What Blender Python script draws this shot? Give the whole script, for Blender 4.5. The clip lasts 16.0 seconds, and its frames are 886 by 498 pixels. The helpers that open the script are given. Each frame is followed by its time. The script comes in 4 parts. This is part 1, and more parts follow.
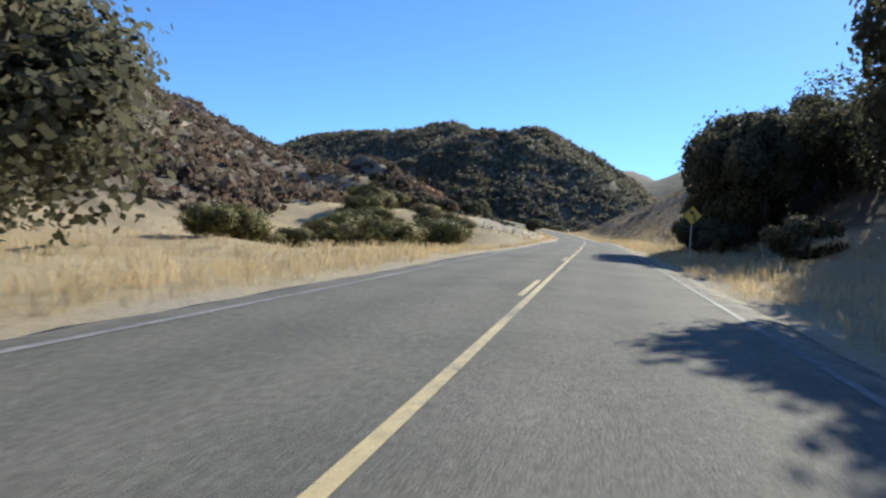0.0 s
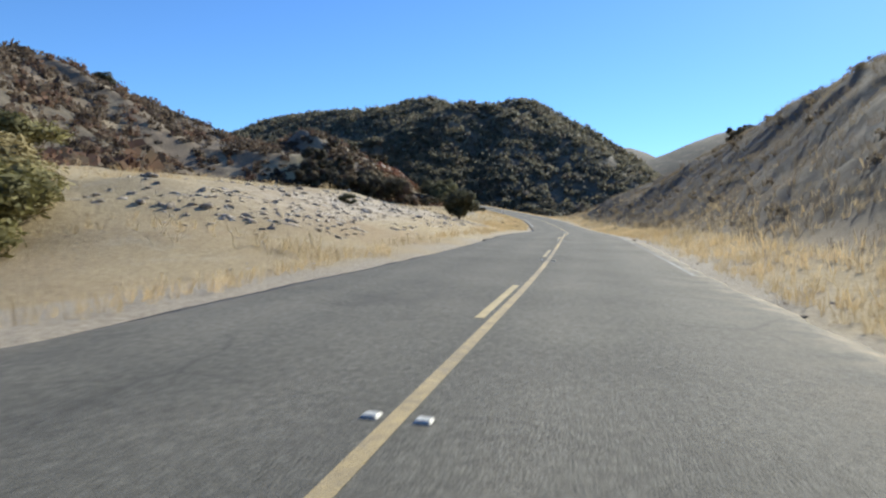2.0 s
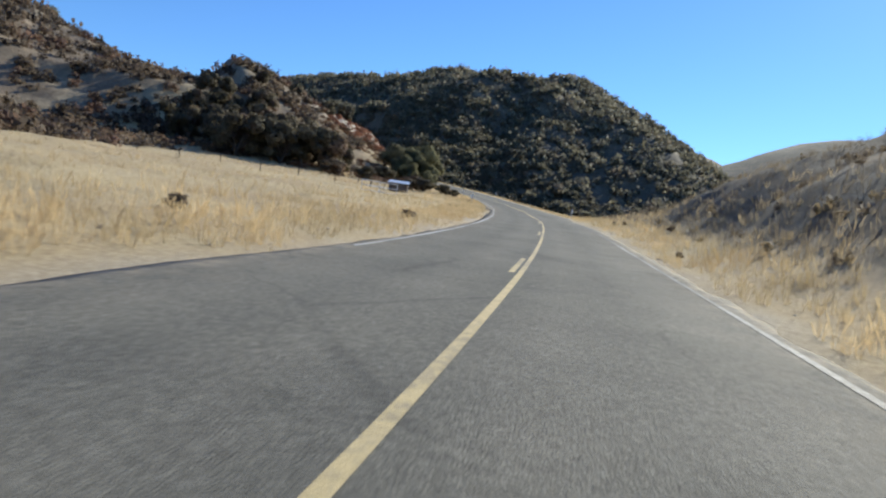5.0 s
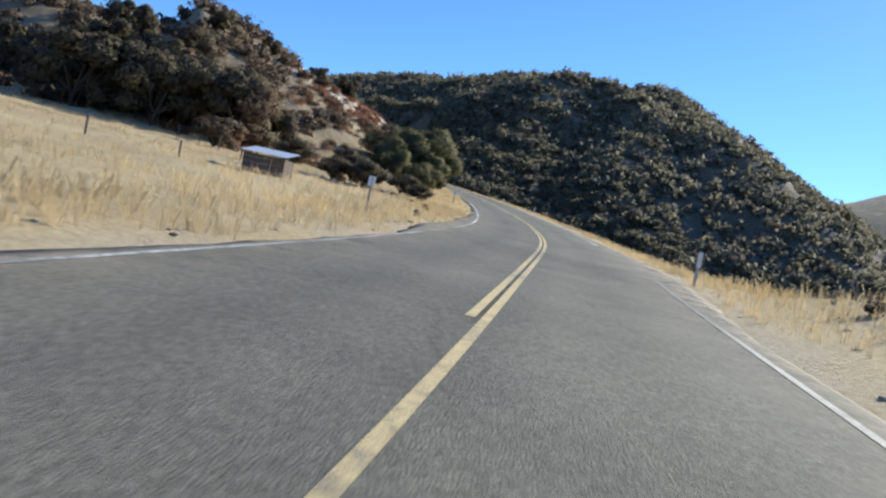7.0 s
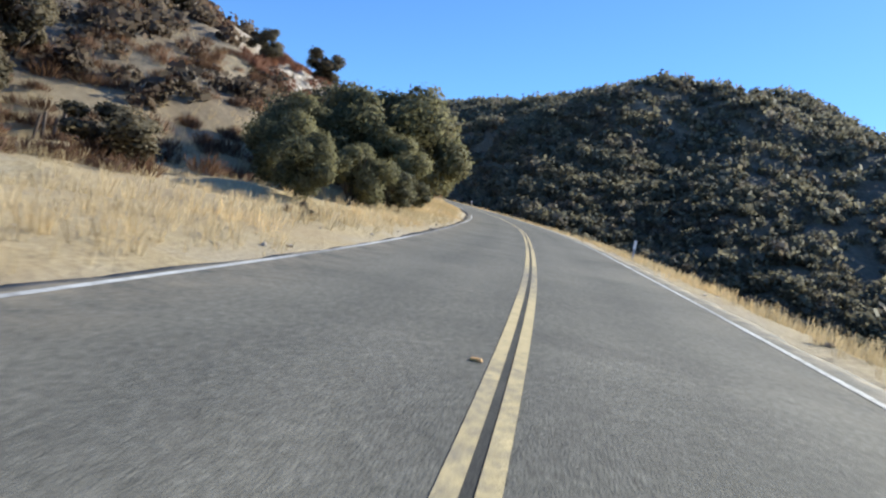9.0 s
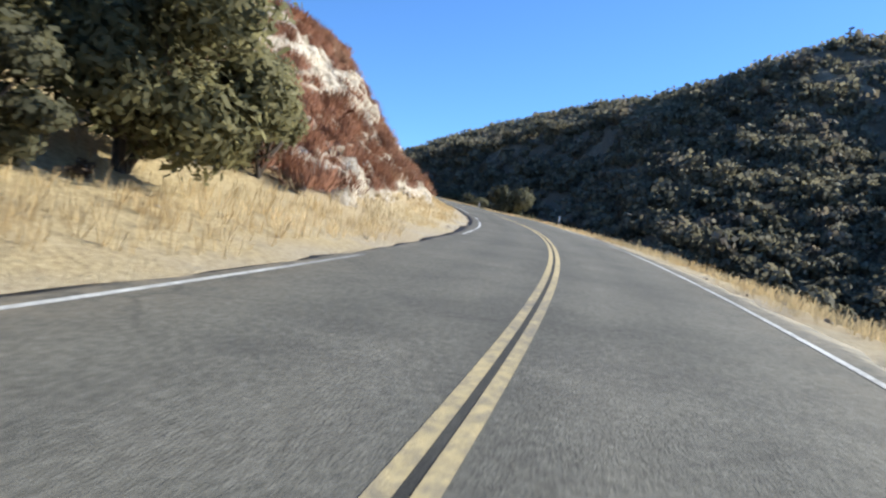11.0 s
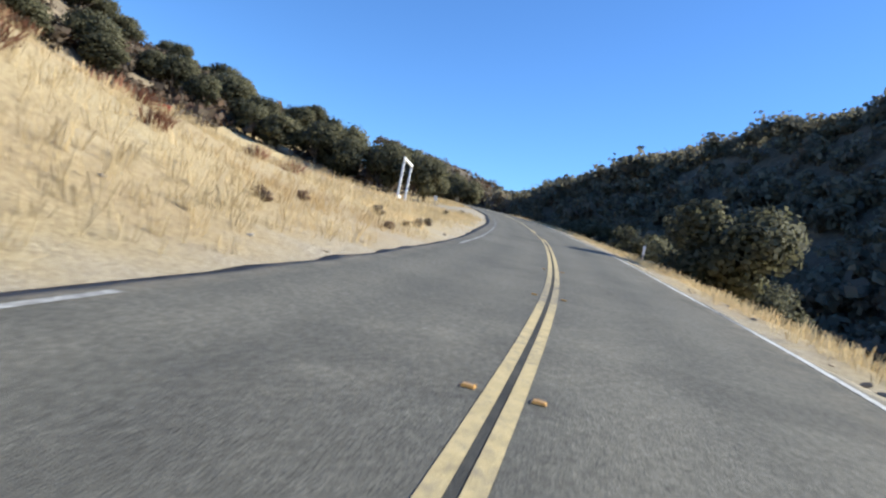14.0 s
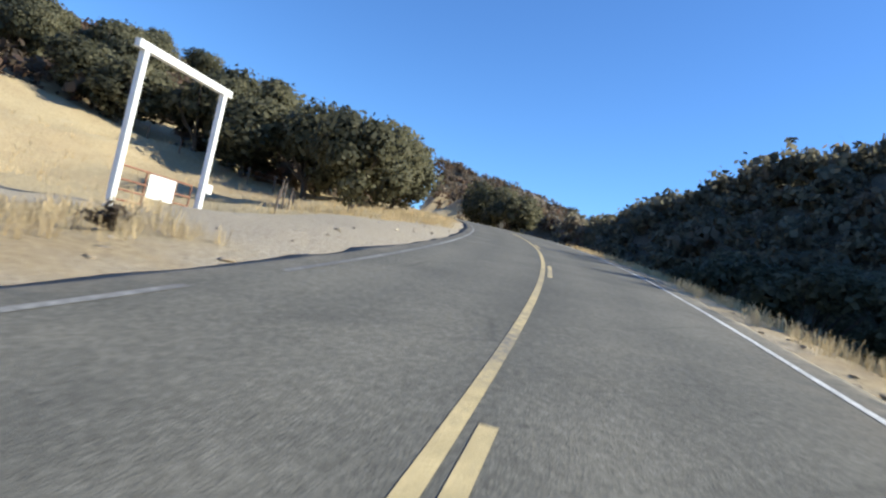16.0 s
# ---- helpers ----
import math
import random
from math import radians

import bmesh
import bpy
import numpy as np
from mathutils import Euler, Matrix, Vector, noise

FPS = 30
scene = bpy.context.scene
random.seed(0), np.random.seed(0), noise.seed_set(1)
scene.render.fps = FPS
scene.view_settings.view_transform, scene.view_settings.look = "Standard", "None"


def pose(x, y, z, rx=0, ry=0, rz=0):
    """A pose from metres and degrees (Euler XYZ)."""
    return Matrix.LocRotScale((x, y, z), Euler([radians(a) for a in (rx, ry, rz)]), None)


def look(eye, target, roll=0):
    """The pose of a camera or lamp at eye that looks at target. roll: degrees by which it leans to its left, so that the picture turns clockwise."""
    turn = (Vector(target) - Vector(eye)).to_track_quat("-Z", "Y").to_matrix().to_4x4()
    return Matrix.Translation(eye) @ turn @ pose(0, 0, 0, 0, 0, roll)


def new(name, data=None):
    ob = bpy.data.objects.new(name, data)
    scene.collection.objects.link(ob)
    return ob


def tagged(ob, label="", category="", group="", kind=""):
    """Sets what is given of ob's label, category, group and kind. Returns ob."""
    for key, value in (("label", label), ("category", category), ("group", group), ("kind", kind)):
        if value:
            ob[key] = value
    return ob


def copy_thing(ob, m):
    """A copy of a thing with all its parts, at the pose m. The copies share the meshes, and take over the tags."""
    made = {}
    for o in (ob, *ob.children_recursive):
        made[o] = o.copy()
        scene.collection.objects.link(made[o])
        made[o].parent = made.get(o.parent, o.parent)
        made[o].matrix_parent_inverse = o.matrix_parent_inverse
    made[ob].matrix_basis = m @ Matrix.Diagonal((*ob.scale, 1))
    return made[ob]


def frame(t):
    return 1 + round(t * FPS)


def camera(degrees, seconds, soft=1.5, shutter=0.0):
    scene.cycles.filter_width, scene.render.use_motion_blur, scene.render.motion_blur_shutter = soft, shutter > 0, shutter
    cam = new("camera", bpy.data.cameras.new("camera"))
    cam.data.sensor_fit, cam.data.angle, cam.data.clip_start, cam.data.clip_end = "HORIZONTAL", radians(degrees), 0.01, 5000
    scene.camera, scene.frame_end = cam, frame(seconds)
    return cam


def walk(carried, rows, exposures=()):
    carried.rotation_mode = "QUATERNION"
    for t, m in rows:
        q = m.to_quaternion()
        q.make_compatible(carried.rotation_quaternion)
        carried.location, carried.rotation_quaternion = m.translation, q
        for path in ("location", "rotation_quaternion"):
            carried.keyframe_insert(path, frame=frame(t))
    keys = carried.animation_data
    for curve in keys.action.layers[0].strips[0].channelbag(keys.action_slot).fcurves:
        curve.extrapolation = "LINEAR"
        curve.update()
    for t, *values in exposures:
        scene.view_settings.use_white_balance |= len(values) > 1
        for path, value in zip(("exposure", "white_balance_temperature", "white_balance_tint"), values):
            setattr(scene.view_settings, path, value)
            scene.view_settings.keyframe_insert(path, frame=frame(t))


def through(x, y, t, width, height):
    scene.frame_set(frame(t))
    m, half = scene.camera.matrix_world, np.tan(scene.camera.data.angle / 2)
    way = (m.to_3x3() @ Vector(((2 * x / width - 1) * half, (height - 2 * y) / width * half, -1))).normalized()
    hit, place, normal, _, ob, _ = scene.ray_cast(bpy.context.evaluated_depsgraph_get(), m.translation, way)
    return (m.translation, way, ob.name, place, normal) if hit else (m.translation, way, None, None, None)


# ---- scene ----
PATH = [
    (0.0, 0.000, 0.000, 1.100, 0.00, -0.20, 4.20),
    (0.5, 3.329, 14.618, 1.642, -0.10, -0.19, 4.00),
    (1.0, 6.543, 28.656, 2.178, -0.42, -1.77, 4.40),
    (1.5, 9.766, 42.809, 2.598, 0.11, -1.41, 4.50),
    (2.0, 12.632, 56.035, 3.112, -0.24, -1.18, 2.40),
    (2.5, 15.508, 68.797, 3.511, -0.56, -1.26, 3.40),
    (3.0, 18.027, 81.211, 4.001, -0.29, -2.48, 6.91),
    (3.5, 20.663, 94.552, 4.497, 0.62, -1.45, 7.80),
    (4.0, 23.315, 108.125, 4.761, 1.53, -1.51, 6.29),
    (4.5, 25.650, 121.461, 5.044, 2.31, -1.85, 6.31),
    (5.0, 27.622, 134.482, 5.426, 3.09, -1.98, 8.04),
    (5.5, 29.260, 147.153, 5.902, 3.99, -1.96, 10.53),
    (6.0, 30.594, 159.439, 6.469, 5.17, -1.87, 12.82),
    (6.5, 31.655, 171.305, 7.123, 6.77, -1.77, 13.97),
    (7.0, 32.312, 183.009, 7.814, 9.20, -1.40, 12.58),
    (7.5, 32.256, 195.208, 8.433, 12.65, -0.04, 7.93),
    (8.0, 32.251, 206.659, 9.164, 14.12, 0.83, 5.75),
    (8.5, 31.551, 218.419, 9.828, 15.51, 1.34, 6.17),
    (9.0, 30.171, 230.403, 10.816, 17.58, 0.40, 10.84),
    (9.5, 28.426, 242.350, 11.720, 20.67, 0.34, 12.41),
    (10.0, 26.338, 254.549, 12.736, 23.31, 0.49, 11.78),
    (10.5, 23.888, 266.234, 13.755, 26.16, 0.65, 10.34),
    (11.0, 21.057, 277.214, 14.739, 29.28, 0.83, 8.75),
    (11.5, 17.816, 287.537, 15.702, 32.37, 0.98, 7.67),
    (12.0, 14.142, 297.251, 16.662, 35.12, 1.03, 7.77),
    (12.5, 10.008, 306.404, 17.634, 37.24, 0.93, 9.71),
    (13.0, 5.535, 314.876, 18.578, 39.16, 0.77, 12.83),
    (13.5, 0.970, 322.674, 19.423, 42.70, 0.91, 13.05),
    (14.0, -4.600, 331.738, 20.535, 45.41, 1.31, 11.64),
    (14.5, -10.817, 341.028, 21.502, 47.45, 2.76, 10.52),
    (15.0, -17.904, 350.473, 22.613, 49.30, 2.10, 11.08),
    (15.5, -25.329, 359.763, 23.905, 50.71, 1.43, 11.14),
    (16.0, -33.525, 369.286, 25.118, 53.21, 2.59, 12.09),
]
LENS = 66.9
cam = camera(LENS, 16.0, soft=2.3, shutter=0.08)
walk(cam, [(t, pose(x, y, z) @ pose(0, 0, 0, 90 + pitch, 0, yaw) @ pose(0, 0, 0, 0, 0, lean))
           for t, x, y, z, yaw, pitch, lean in PATH],
     [(0, 0.50, 6500, 2), (2, 0.44, 6500, 2), (4, 0.38, 6500, 2), (6.5, 0.54, 6500, 2), (8.5, 0.74, 6500, 2), (12.5, 0.84, 6500, 2), (16, 0.76, 6500, 2)])

# ---- world and sun ----
SUN_AZ, SUN_EL = 38.0, 31.0          # degrees to the right of +y, and above the horizon
world = bpy.data.worlds.new("world")
scene.world = world
world.use_nodes = True
wn = world.node_tree
sky = wn.nodes.new("ShaderNodeTexSky")
sky.sky_type, sky.sun_disc = "NISHITA", False
sky.sun_elevation, sky.sun_rotation = radians(SUN_EL), radians(SUN_AZ)
sky.air_density, sky.dust_density, sky.ozone_density, sky.altitude = 1.0, 0.15, 5.0, 600
deep = wn.nodes.new("ShaderNodeMix")
deep.data_type, deep.blend_type = "RGBA", "MULTIPLY"
deep.inputs[0].default_value, deep.inputs[7].default_value = 1.0, (0.72, 0.94, 1.25, 1)
wn.links.new(sky.outputs[0], deep.inputs[6])
wn.links.new(deep.outputs[2], wn.nodes["Background"].inputs[0])
wn.nodes["Background"].inputs[1].default_value = 0.108
sun = new("sun", bpy.data.lights.new("sun", "SUN"))
sun.data.energy, sun.data.angle, sun.data.color = 5.0, radians(0.55), (1.0, 0.93, 0.82)
az, el = radians(SUN_AZ), radians(SUN_EL)
sun.matrix_world = look((0, 0, 60), Vector((0, 0, 60)) - Vector((math.sin(az) * math.cos(el), math.cos(az) * math.cos(el), math.sin(el))))


# ---- material helpers ----
def material(name, rough=0.9):
    m = bpy.data.materials.new(name)
    m.use_nodes = True
    m.node_tree.nodes["Principled BSDF"].inputs["Roughness"].default_value = rough
    return m


class Nodes:
    """Short hand for building a node tree."""

    def __init__(self, m):
        self.t = m.node_tree
        self.bsdf = self.t.nodes["Principled BSDF"]
        self.pos = self.t.nodes.new("ShaderNodeNewGeometry").outputs["Position"]

    def put(self, socket, value):
        if isinstance(value, bpy.types.NodeSocket):
            self.t.links.new(value, socket)
        else:
            socket.default_value = value

    def noise(self, scale, detail=4.0, rough=0.6, vector=None, dims="3D"):
        n = self.t.nodes.new("ShaderNodeTexNoise")
        n.noise_dimensions = dims
        self.put(n.inputs["Vector"], vector or self.pos)
        n.inputs["Scale"].default_value, n.inputs["Detail"].default_value, n.inputs["Roughness"].default_value = scale, detail, rough
        return n.outputs["Fac"]

    def voronoi(self, scale, feature="F1", vector=None, out="Distance"):
        n = self.t.nodes.new("ShaderNodeTexVoronoi")
        n.feature = feature
        self.put(n.inputs["Vector"], vector or self.pos)
        n.inputs["Scale"].default_value = scale
        return n.outputs[out]

    def ramp(self, fac, *stops):
        n = self.t.nodes.new("ShaderNodeValToRGB")
        self.put(n.inputs[0], fac)
        e = n.color_ramp.elements
        while len(e) < len(stops):
            e.new(0.5)
        for k, (p, c) in zip(e, stops):
            k.position = p
            k.color = (c, c, c, 1) if isinstance(c, (int, float)) else (*c, 1)
        return n.outputs[0]

    def mix(self, fac, a, b, blend="MIX"):
        n = self.t.nodes.new("ShaderNodeMix")
        n.data_type, n.blend_type = "RGBA", blend
        self.put(n.inputs[0], fac)
        for i, v in ((6, a), (7, b)):
            self.put(n.inputs[i], (*v, 1) if isinstance(v, tuple) and len(v) == 3 else v)
        return n.outputs[2]

    def math(self, op, a, b=0.0, clamp=False):
        n = self.t.nodes.new("ShaderNodeMath")
        n.operation, n.use_clamp = op, clamp
        self.put(n.inputs[0], a)
        self.put(n.inputs[1], b)
        return n.outputs[0]

    def scaled(self, x, y, z, vector=None):
        n = self.t.nodes.new("ShaderNodeVectorMath")
        n.operation = "MULTIPLY"
        self.put(n.inputs[0], vector or self.pos)
        n.inputs[1].default_value = (x, y, z)
        return n.outputs[0]

    def attribute(self, name):
        n = self.t.nodes.new("ShaderNodeAttribute")
        n.attribute_name = name
        return n.outputs["Fac"]

    def attribute_vector(self, name):
        n = self.t.nodes.new("ShaderNodeAttribute")
        n.attribute_name = name
        return n.outputs["Vector"]

    def random(self):
        return self.t.nodes.new("ShaderNodeObjectInfo").outputs["Random"]

    def island(self):
        return self.t.nodes.new("ShaderNodeNewGeometry").outputs["Random Per Island"]

    def bump(self, height, strength=0.5, distance=0.02):
        n = self.t.nodes.new("ShaderNodeBump")
        n.inputs["Strength"].default_value, n.inputs["Distance"].default_value = strength, distance
        self.put(n.inputs["Height"], height)
        self.put(self.bsdf.inputs["Normal"], n.outputs[0])

    def colour(self, c):
        self.put(self.bsdf.inputs["Base Color"], (*c, 1) if isinstance(c, tuple) and len(c) == 3 else c)


def plain(name, colour, rough=0.6, metal=0.0, spread=0.15, scale=6.0):
    """Paint, wood or metal with faint mottling and dirt."""
    m = material(name, rough)
    n = Nodes(m)
    n.bsdf.inputs["Metallic"].default_value = metal
    f = n.noise(scale, 6)
    n.colour(n.ramp(f, (0.3, tuple(c * (1 - spread) for c in colour)), (0.7, tuple(min(1, c * (1 + spread)) for c in colour))))
    n.bump(n.noise(scale * 8, 3), 0.15, 0.005)
    return m


def foliage(name, dark, light, dry=None, dry_at=0.7, through=0.25):
    """Leaves: tone varies from leaf to leaf and from bush to bush."""
    m = material(name, 0.75)
    n = Nodes(m)
    leaf = n.mix(n.island(), dark, light)
    tone = n.ramp(n.noise(0.22, 2), (0.35, tuple(0.72 for _ in range(3))), (0.65, (1.2, 1.15, 1.1)))
    c = n.mix(1.0, leaf, tone, "MULTIPLY")
    if dry:
        c = n.mix(n.ramp(n.noise(0.13, 3), (dry_at - 0.06, 0.0), (dry_at + 0.06, 1.0)), c, dry)
    n.colour(c)
    n.bsdf.inputs["Specular IOR Level"].default_value = 0.25
    t = n.t.nodes.new("ShaderNodeBsdfTranslucent")
    n.put(t.inputs[0], c)
    mixer = n.t.nodes.new("ShaderNodeMixShader")
    mixer.inputs[0].default_value = through
    n.t.links.new(n.bsdf.outputs[0], mixer.inputs[1])
    n.t.links.new(t.outputs[0], mixer.inputs[2])
    n.t.links.new(mixer.outputs[0], n.t.nodes["Material Output"].inputs[0])
    return m


# ---- materials ----
def asphalt_material():
    m = material("asphalt", 0.85)
    n = Nodes(m)
    stone = n.voronoi(42.0, out="Color")
    grain = n.noise(15.0, 9, 0.82)
    patch = n.noise(0.35, 5, 0.6)
    base = n.ramp(grain, (0.30, (0.062, 0.059, 0.050)), (0.50, (0.128, 0.122, 0.103)), (0.70, (0.255, 0.243, 0.208)))
    base = n.mix(0.3, base, n.ramp(stone, (0.2, (0.066, 0.063, 0.056)), (0.8, (0.185, 0.176, 0.154))))
    wear = n.ramp(patch, (0.35, (0.84, 0.84, 0.85)), (0.65, (1.12, 1.11, 1.10)))
    c = n.mix(1.0, base, wear, "MULTIPLY")
    # old repairs and stains
    stain = n.ramp(n.noise(0.11, 4, 0.7), (0.57, 0.0), (0.60, 0.55))
    c = n.mix(stain, c, n.mix(1.0, c, (0.74, 0.74, 0.76), "MULTIPLY"))
    # pale scraped and dusty patches
    scuff = n.ramp(n.noise(0.23, 6, 0.72, n.scaled(1, .45, 1)), (0.60, 0.0), (0.66, 0.5))
    c = n.mix(scuff, c, n.mix(1.0, c, (1.28, 1.26, 1.22), "MULTIPLY"))
    # tar along the middle joint
    c = n.mix(n.math("MULTIPLY", n.attribute("joint"), n.ramp(n.noise(1.1, 5, 0.7), (0.35, 0.6), (0.6, 0.95))), c, (0.040, 0.039, 0.037))
    # pale polished wheel tracks
    c = n.mix(n.attribute("track"), c, n.mix(1.0, c, (1.2, 1.19, 1.17), "MULTIPLY"))
    dust = n.math("MULTIPLY", n.attribute("edge"), n.ramp(n.noise(1.7, 6, 0.7), (0.38, 0.0), (0.62, 0.85)))
    c = n.mix(dust, c, (0.36, 0.30, 0.22))
    # thin dark cracks
    warp = n.mix(0.25, n.pos, n.noise(1.3, 3))
    crack = n.ramp(n.voronoi(0.33, "DISTANCE_TO_EDGE", warp), (0.0, 0.35), (0.010, 0.0))
    c = n.mix(n.math("MULTIPLY", crack, n.ramp(n.noise(0.2, 2), (0.5, 0.0), (0.6, 1.0))), c, (0.035, 0.034, 0.032))
    n.colour(c)
    n.bump(n.math("ADD", grain, n.voronoi(60.0)), 0.5, 0.01)
    n.bsdf.inputs["Specular IOR Level"].default_value = 0.2
    return m


def ground_material():
    m = material("dry_ground", 0.95)
    n = Nodes(m)
    streak = n.noise(9.0, 6, 0.7, n.scaled(1, 1, 0.25))
    grass = n.ramp(streak, (0.28, (0.28, 0.205, 0.112)), (0.5, (0.47, 0.365, 0.205)), (0.74, (0.62, 0.505, 0.305)))
    grass = n.mix(n.ramp(n.noise(0.09, 5), (0.42, 0.0), (0.66, 0.65)), grass, (0.34, 0.235, 0.13))
    grass = n.mix(n.ramp(n.noise(0.5, 5, 0.7), (0.56, 0.0), (0.7, 0.5)), grass, (0.50, 0.42, 0.29))
    soil = n.ramp(n.noise(2.2, 7, 0.7), (0.3, (0.12, 0.088, 0.062)), (0.55, (0.21, 0.158, 0.108)), (0.75, (0.33, 0.255, 0.175)))
    bare = n.ramp(n.noise(0.07, 6, 0.62), (0.50, 0.0), (0.60, 1.0))
    soil = n.mix(bare, soil, n.ramp(n.noise(1.5, 6), (0.35, (0.27, 0.205, 0.13)), (0.7, (0.44, 0.355, 0.235))))
    crack = n.voronoi(0.9, "DISTANCE_TO_EDGE")
    rock = n.ramp(n.noise(1.1, 8, 0.72), (0.30, (0.26, 0.20, 0.14)), (0.46, (0.50, 0.42, 0.33)), (0.70, (0.70, 0.64, 0.56)))
    rock = n.mix(n.ramp(crack, (0.0, 0.55), (0.12, 0.0)), rock, (0.24, 0.18, 0.13))
    gravel = n.ramp(n.noise(14.0, 6, 0.75), (0.3, (0.25, 0.205, 0.148)), (0.5, (0.41, 0.345, 0.26)), (0.72, (0.60, 0.53, 0.42)))
    c = n.mix(n.attribute("soil"), grass, soil)
    # low twiggy growth and leaf litter, darkened to paint shade between the bushes
    litter_shade = n.ramp(n.noise(1.3, 7, 0.7), (0.32, (0.045, 0.040, 0.028)), (0.52, (0.085, 0.072, 0.050)), (0.74, (0.145, 0.118, 0.082)))
    c = n.mix(n.math("MULTIPLY", n.attribute("litter_shade"), n.ramp(n.noise(.16, 5, .65), (.36, .55), (.5, 1.0))), c, litter_shade)
    c = n.mix(n.attribute("rock"), c, rock)
    c = n.mix(n.attribute("gravel"), c, gravel)
    n.colour(c)
    n.bump(n.math("ADD", n.noise(5.0, 8, 0.75), n.math("MULTIPLY", crack, 0.4)), 0.8, 0.12)
    return m


ASPHALT = asphalt_material()
GROUND = ground_material()
CHAPARRAL = foliage("chaparral_leaves", (0.115, 0.090, 0.069), (0.190, 0.152, 0.116), (0.20, 0.122, 0.088), 0.58, through=0.5)
FAR_SCRUB = foliage("far_scrub_leaves", (0.165, 0.158, 0.114), (0.275, 0.258, 0.188), (0.26, 0.215, 0.162), 0.60, through=0.5)
OAK = foliage("oak_leaves", (0.080, 0.084, 0.052), (0.192, 0.186, 0.120), through=0.5)
WILLOW = foliage("willow_leaves", (0.11, 0.11, 0.042), (0.24, 0.22, 0.09), (0.28, 0.23, 0.11), 0.60)
BROWN_BRUSH = foliage("brown_brush", (0.12, 0.070, 0.046), (0.23, 0.140, 0.092), (0.27, 0.135, 0.078), 0.60, through=0.4)
# dull grey-brown: carries the shade of the slope beside the first straight
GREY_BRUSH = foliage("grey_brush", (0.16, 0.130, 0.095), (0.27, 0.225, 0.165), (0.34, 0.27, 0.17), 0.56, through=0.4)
RED_BRUSH = foliage("dry_buckwheat", (0.20, 0.092, 0.062), (0.35, 0.175, 0.118), (0.30, 0.20, 0.14), 0.66, through=0.4)
STRAW = foliage("straw", (0.50, 0.385, 0.215), (0.74, 0.61, 0.385), (0.52, 0.38, 0.205), 0.60, through=0.4)
DUSTY_OAK = foliage("dusty_oak_leaves", (0.105, 0.092, 0.062), (0.215, 0.185, 0.125), (0.20, 0.135, 0.095), 0.6, through=0.45)
BARK = plain("bark", (0.075, 0.058, 0.045), 0.9, 0, 0.4, 9)

# ---- road line ----
SIDE = [(0, 1.06), (1.5, 1.09), (3.5, 1.02), (4.2, 0.8), (5.2, 0.8), (6.3, 0.83), (7, 0.64), (7.5, 0.47), (8, 0.24), (8.5, 0.02),
        (9, 0.08), (9.5, 0.27), (10.2, 0.68), (11.2, 0.45), (12.3, 0.22), (12.5, 0.2), (13.5, 0.28), (14.5, 0.28), (16, 0.36)]
EYE = 1.1


def resample(p, step):
    p = np.asarray(p, float)
    u = np.r_[0, np.cumsum(np.linalg.norm(np.diff(p[:, :2], axis=0), axis=1))]
    q = np.arange(0, u[-1], step)
    return np.stack([np.interp(q, u, p[:, k]) for k in range(3)], 1)


def smooth(p, n):
    for _ in range(n):
        p = np.vstack([p[:1], (p[:-2] + 2 * p[1:-1] + p[2:]) / 4, p[-1:]])
    return p


def road_line():
    """The middle of the road as points a metre apart; 80 m are added behind the start and 150 m past the end."""
    rows = np.array(PATH)
    p, t = rows[:, 1:4], rows[:, 0]
    way = np.gradient(p, axis=0)
    way /= np.linalg.norm(way, axis=1)[:, None]
    right = np.stack([way[:, 1], -way[:, 0], 0 * way[:, 0]], 1)
    right /= np.linalg.norm(right, axis=1)[:, None]
    off = np.interp(t, *np.array(SIDE).T)
    mid = p - right * off[:, None] - np.cross(right, way) * EYE
    back = [mid[0] - (mid[2] - mid[0]) / np.linalg.norm(mid[2] - mid[0]) * d * np.array([1, 1, 0.2]) for d in range(80, 0, -8)]
    head = math.atan2(mid[-1][0] - mid[-3][0], mid[-1][1] - mid[-3][1])
    q, ahead = mid[-1].copy(), []
    for k in range(30):
        head -= radians(TURN_AHEAD[min(k // 5, len(TURN_AHEAD) - 1)]) * 5
        q = q + np.array([math.sin(head) * 5, math.cos(head) * 5, 5 * RISE_AHEAD[min(k // 5, len(RISE_AHEAD) - 1)]])
        ahead.append(q)
    line = resample(np.vstack([back, mid, ahead]), 1.0)
    return smooth(line, 40)


TURN_AHEAD = (0.28, 0.30, 0.25, 0.1, -0.1, -0.1)      # degrees to the left in each metre past the end
RISE_AHEAD = (0.115, 0.11, 0.10, 0.09, 0.08, 0.06)
MID = road_line()
RUN = np.arange(len(MID)) - 80.0                     # metres from the start
WAY = np.gradient(MID[:, :2], axis=0)
WAY /= np.linalg.norm(WAY, axis=1)[:, None]
RIGHT = np.stack([WAY[:, 1], -WAY[:, 0]], 1)
BANK_AT = ([-80, 130, 175, 262, 300, 500], [0, 0, .02, .02, 0, 0])


def bank(s):
    return np.interp(s, *BANK_AT)


def on_road(s, d, up=0.0):
    """World place of a point s metres along and d metres to the right of the middle line, on the road's plane."""
    s, d = np.asarray(s, float), np.asarray(d, float)
    mx, my, mz = (np.interp(s, RUN, MID[:, k]) for k in range(3))
    rx, ry = (np.interp(s, RUN, RIGHT[:, k]) for k in range(2))
    return np.stack([mx + rx * d, my + ry * d, mz + bank(s) * np.clip(d, -4.5, 4.5) + up], -1)


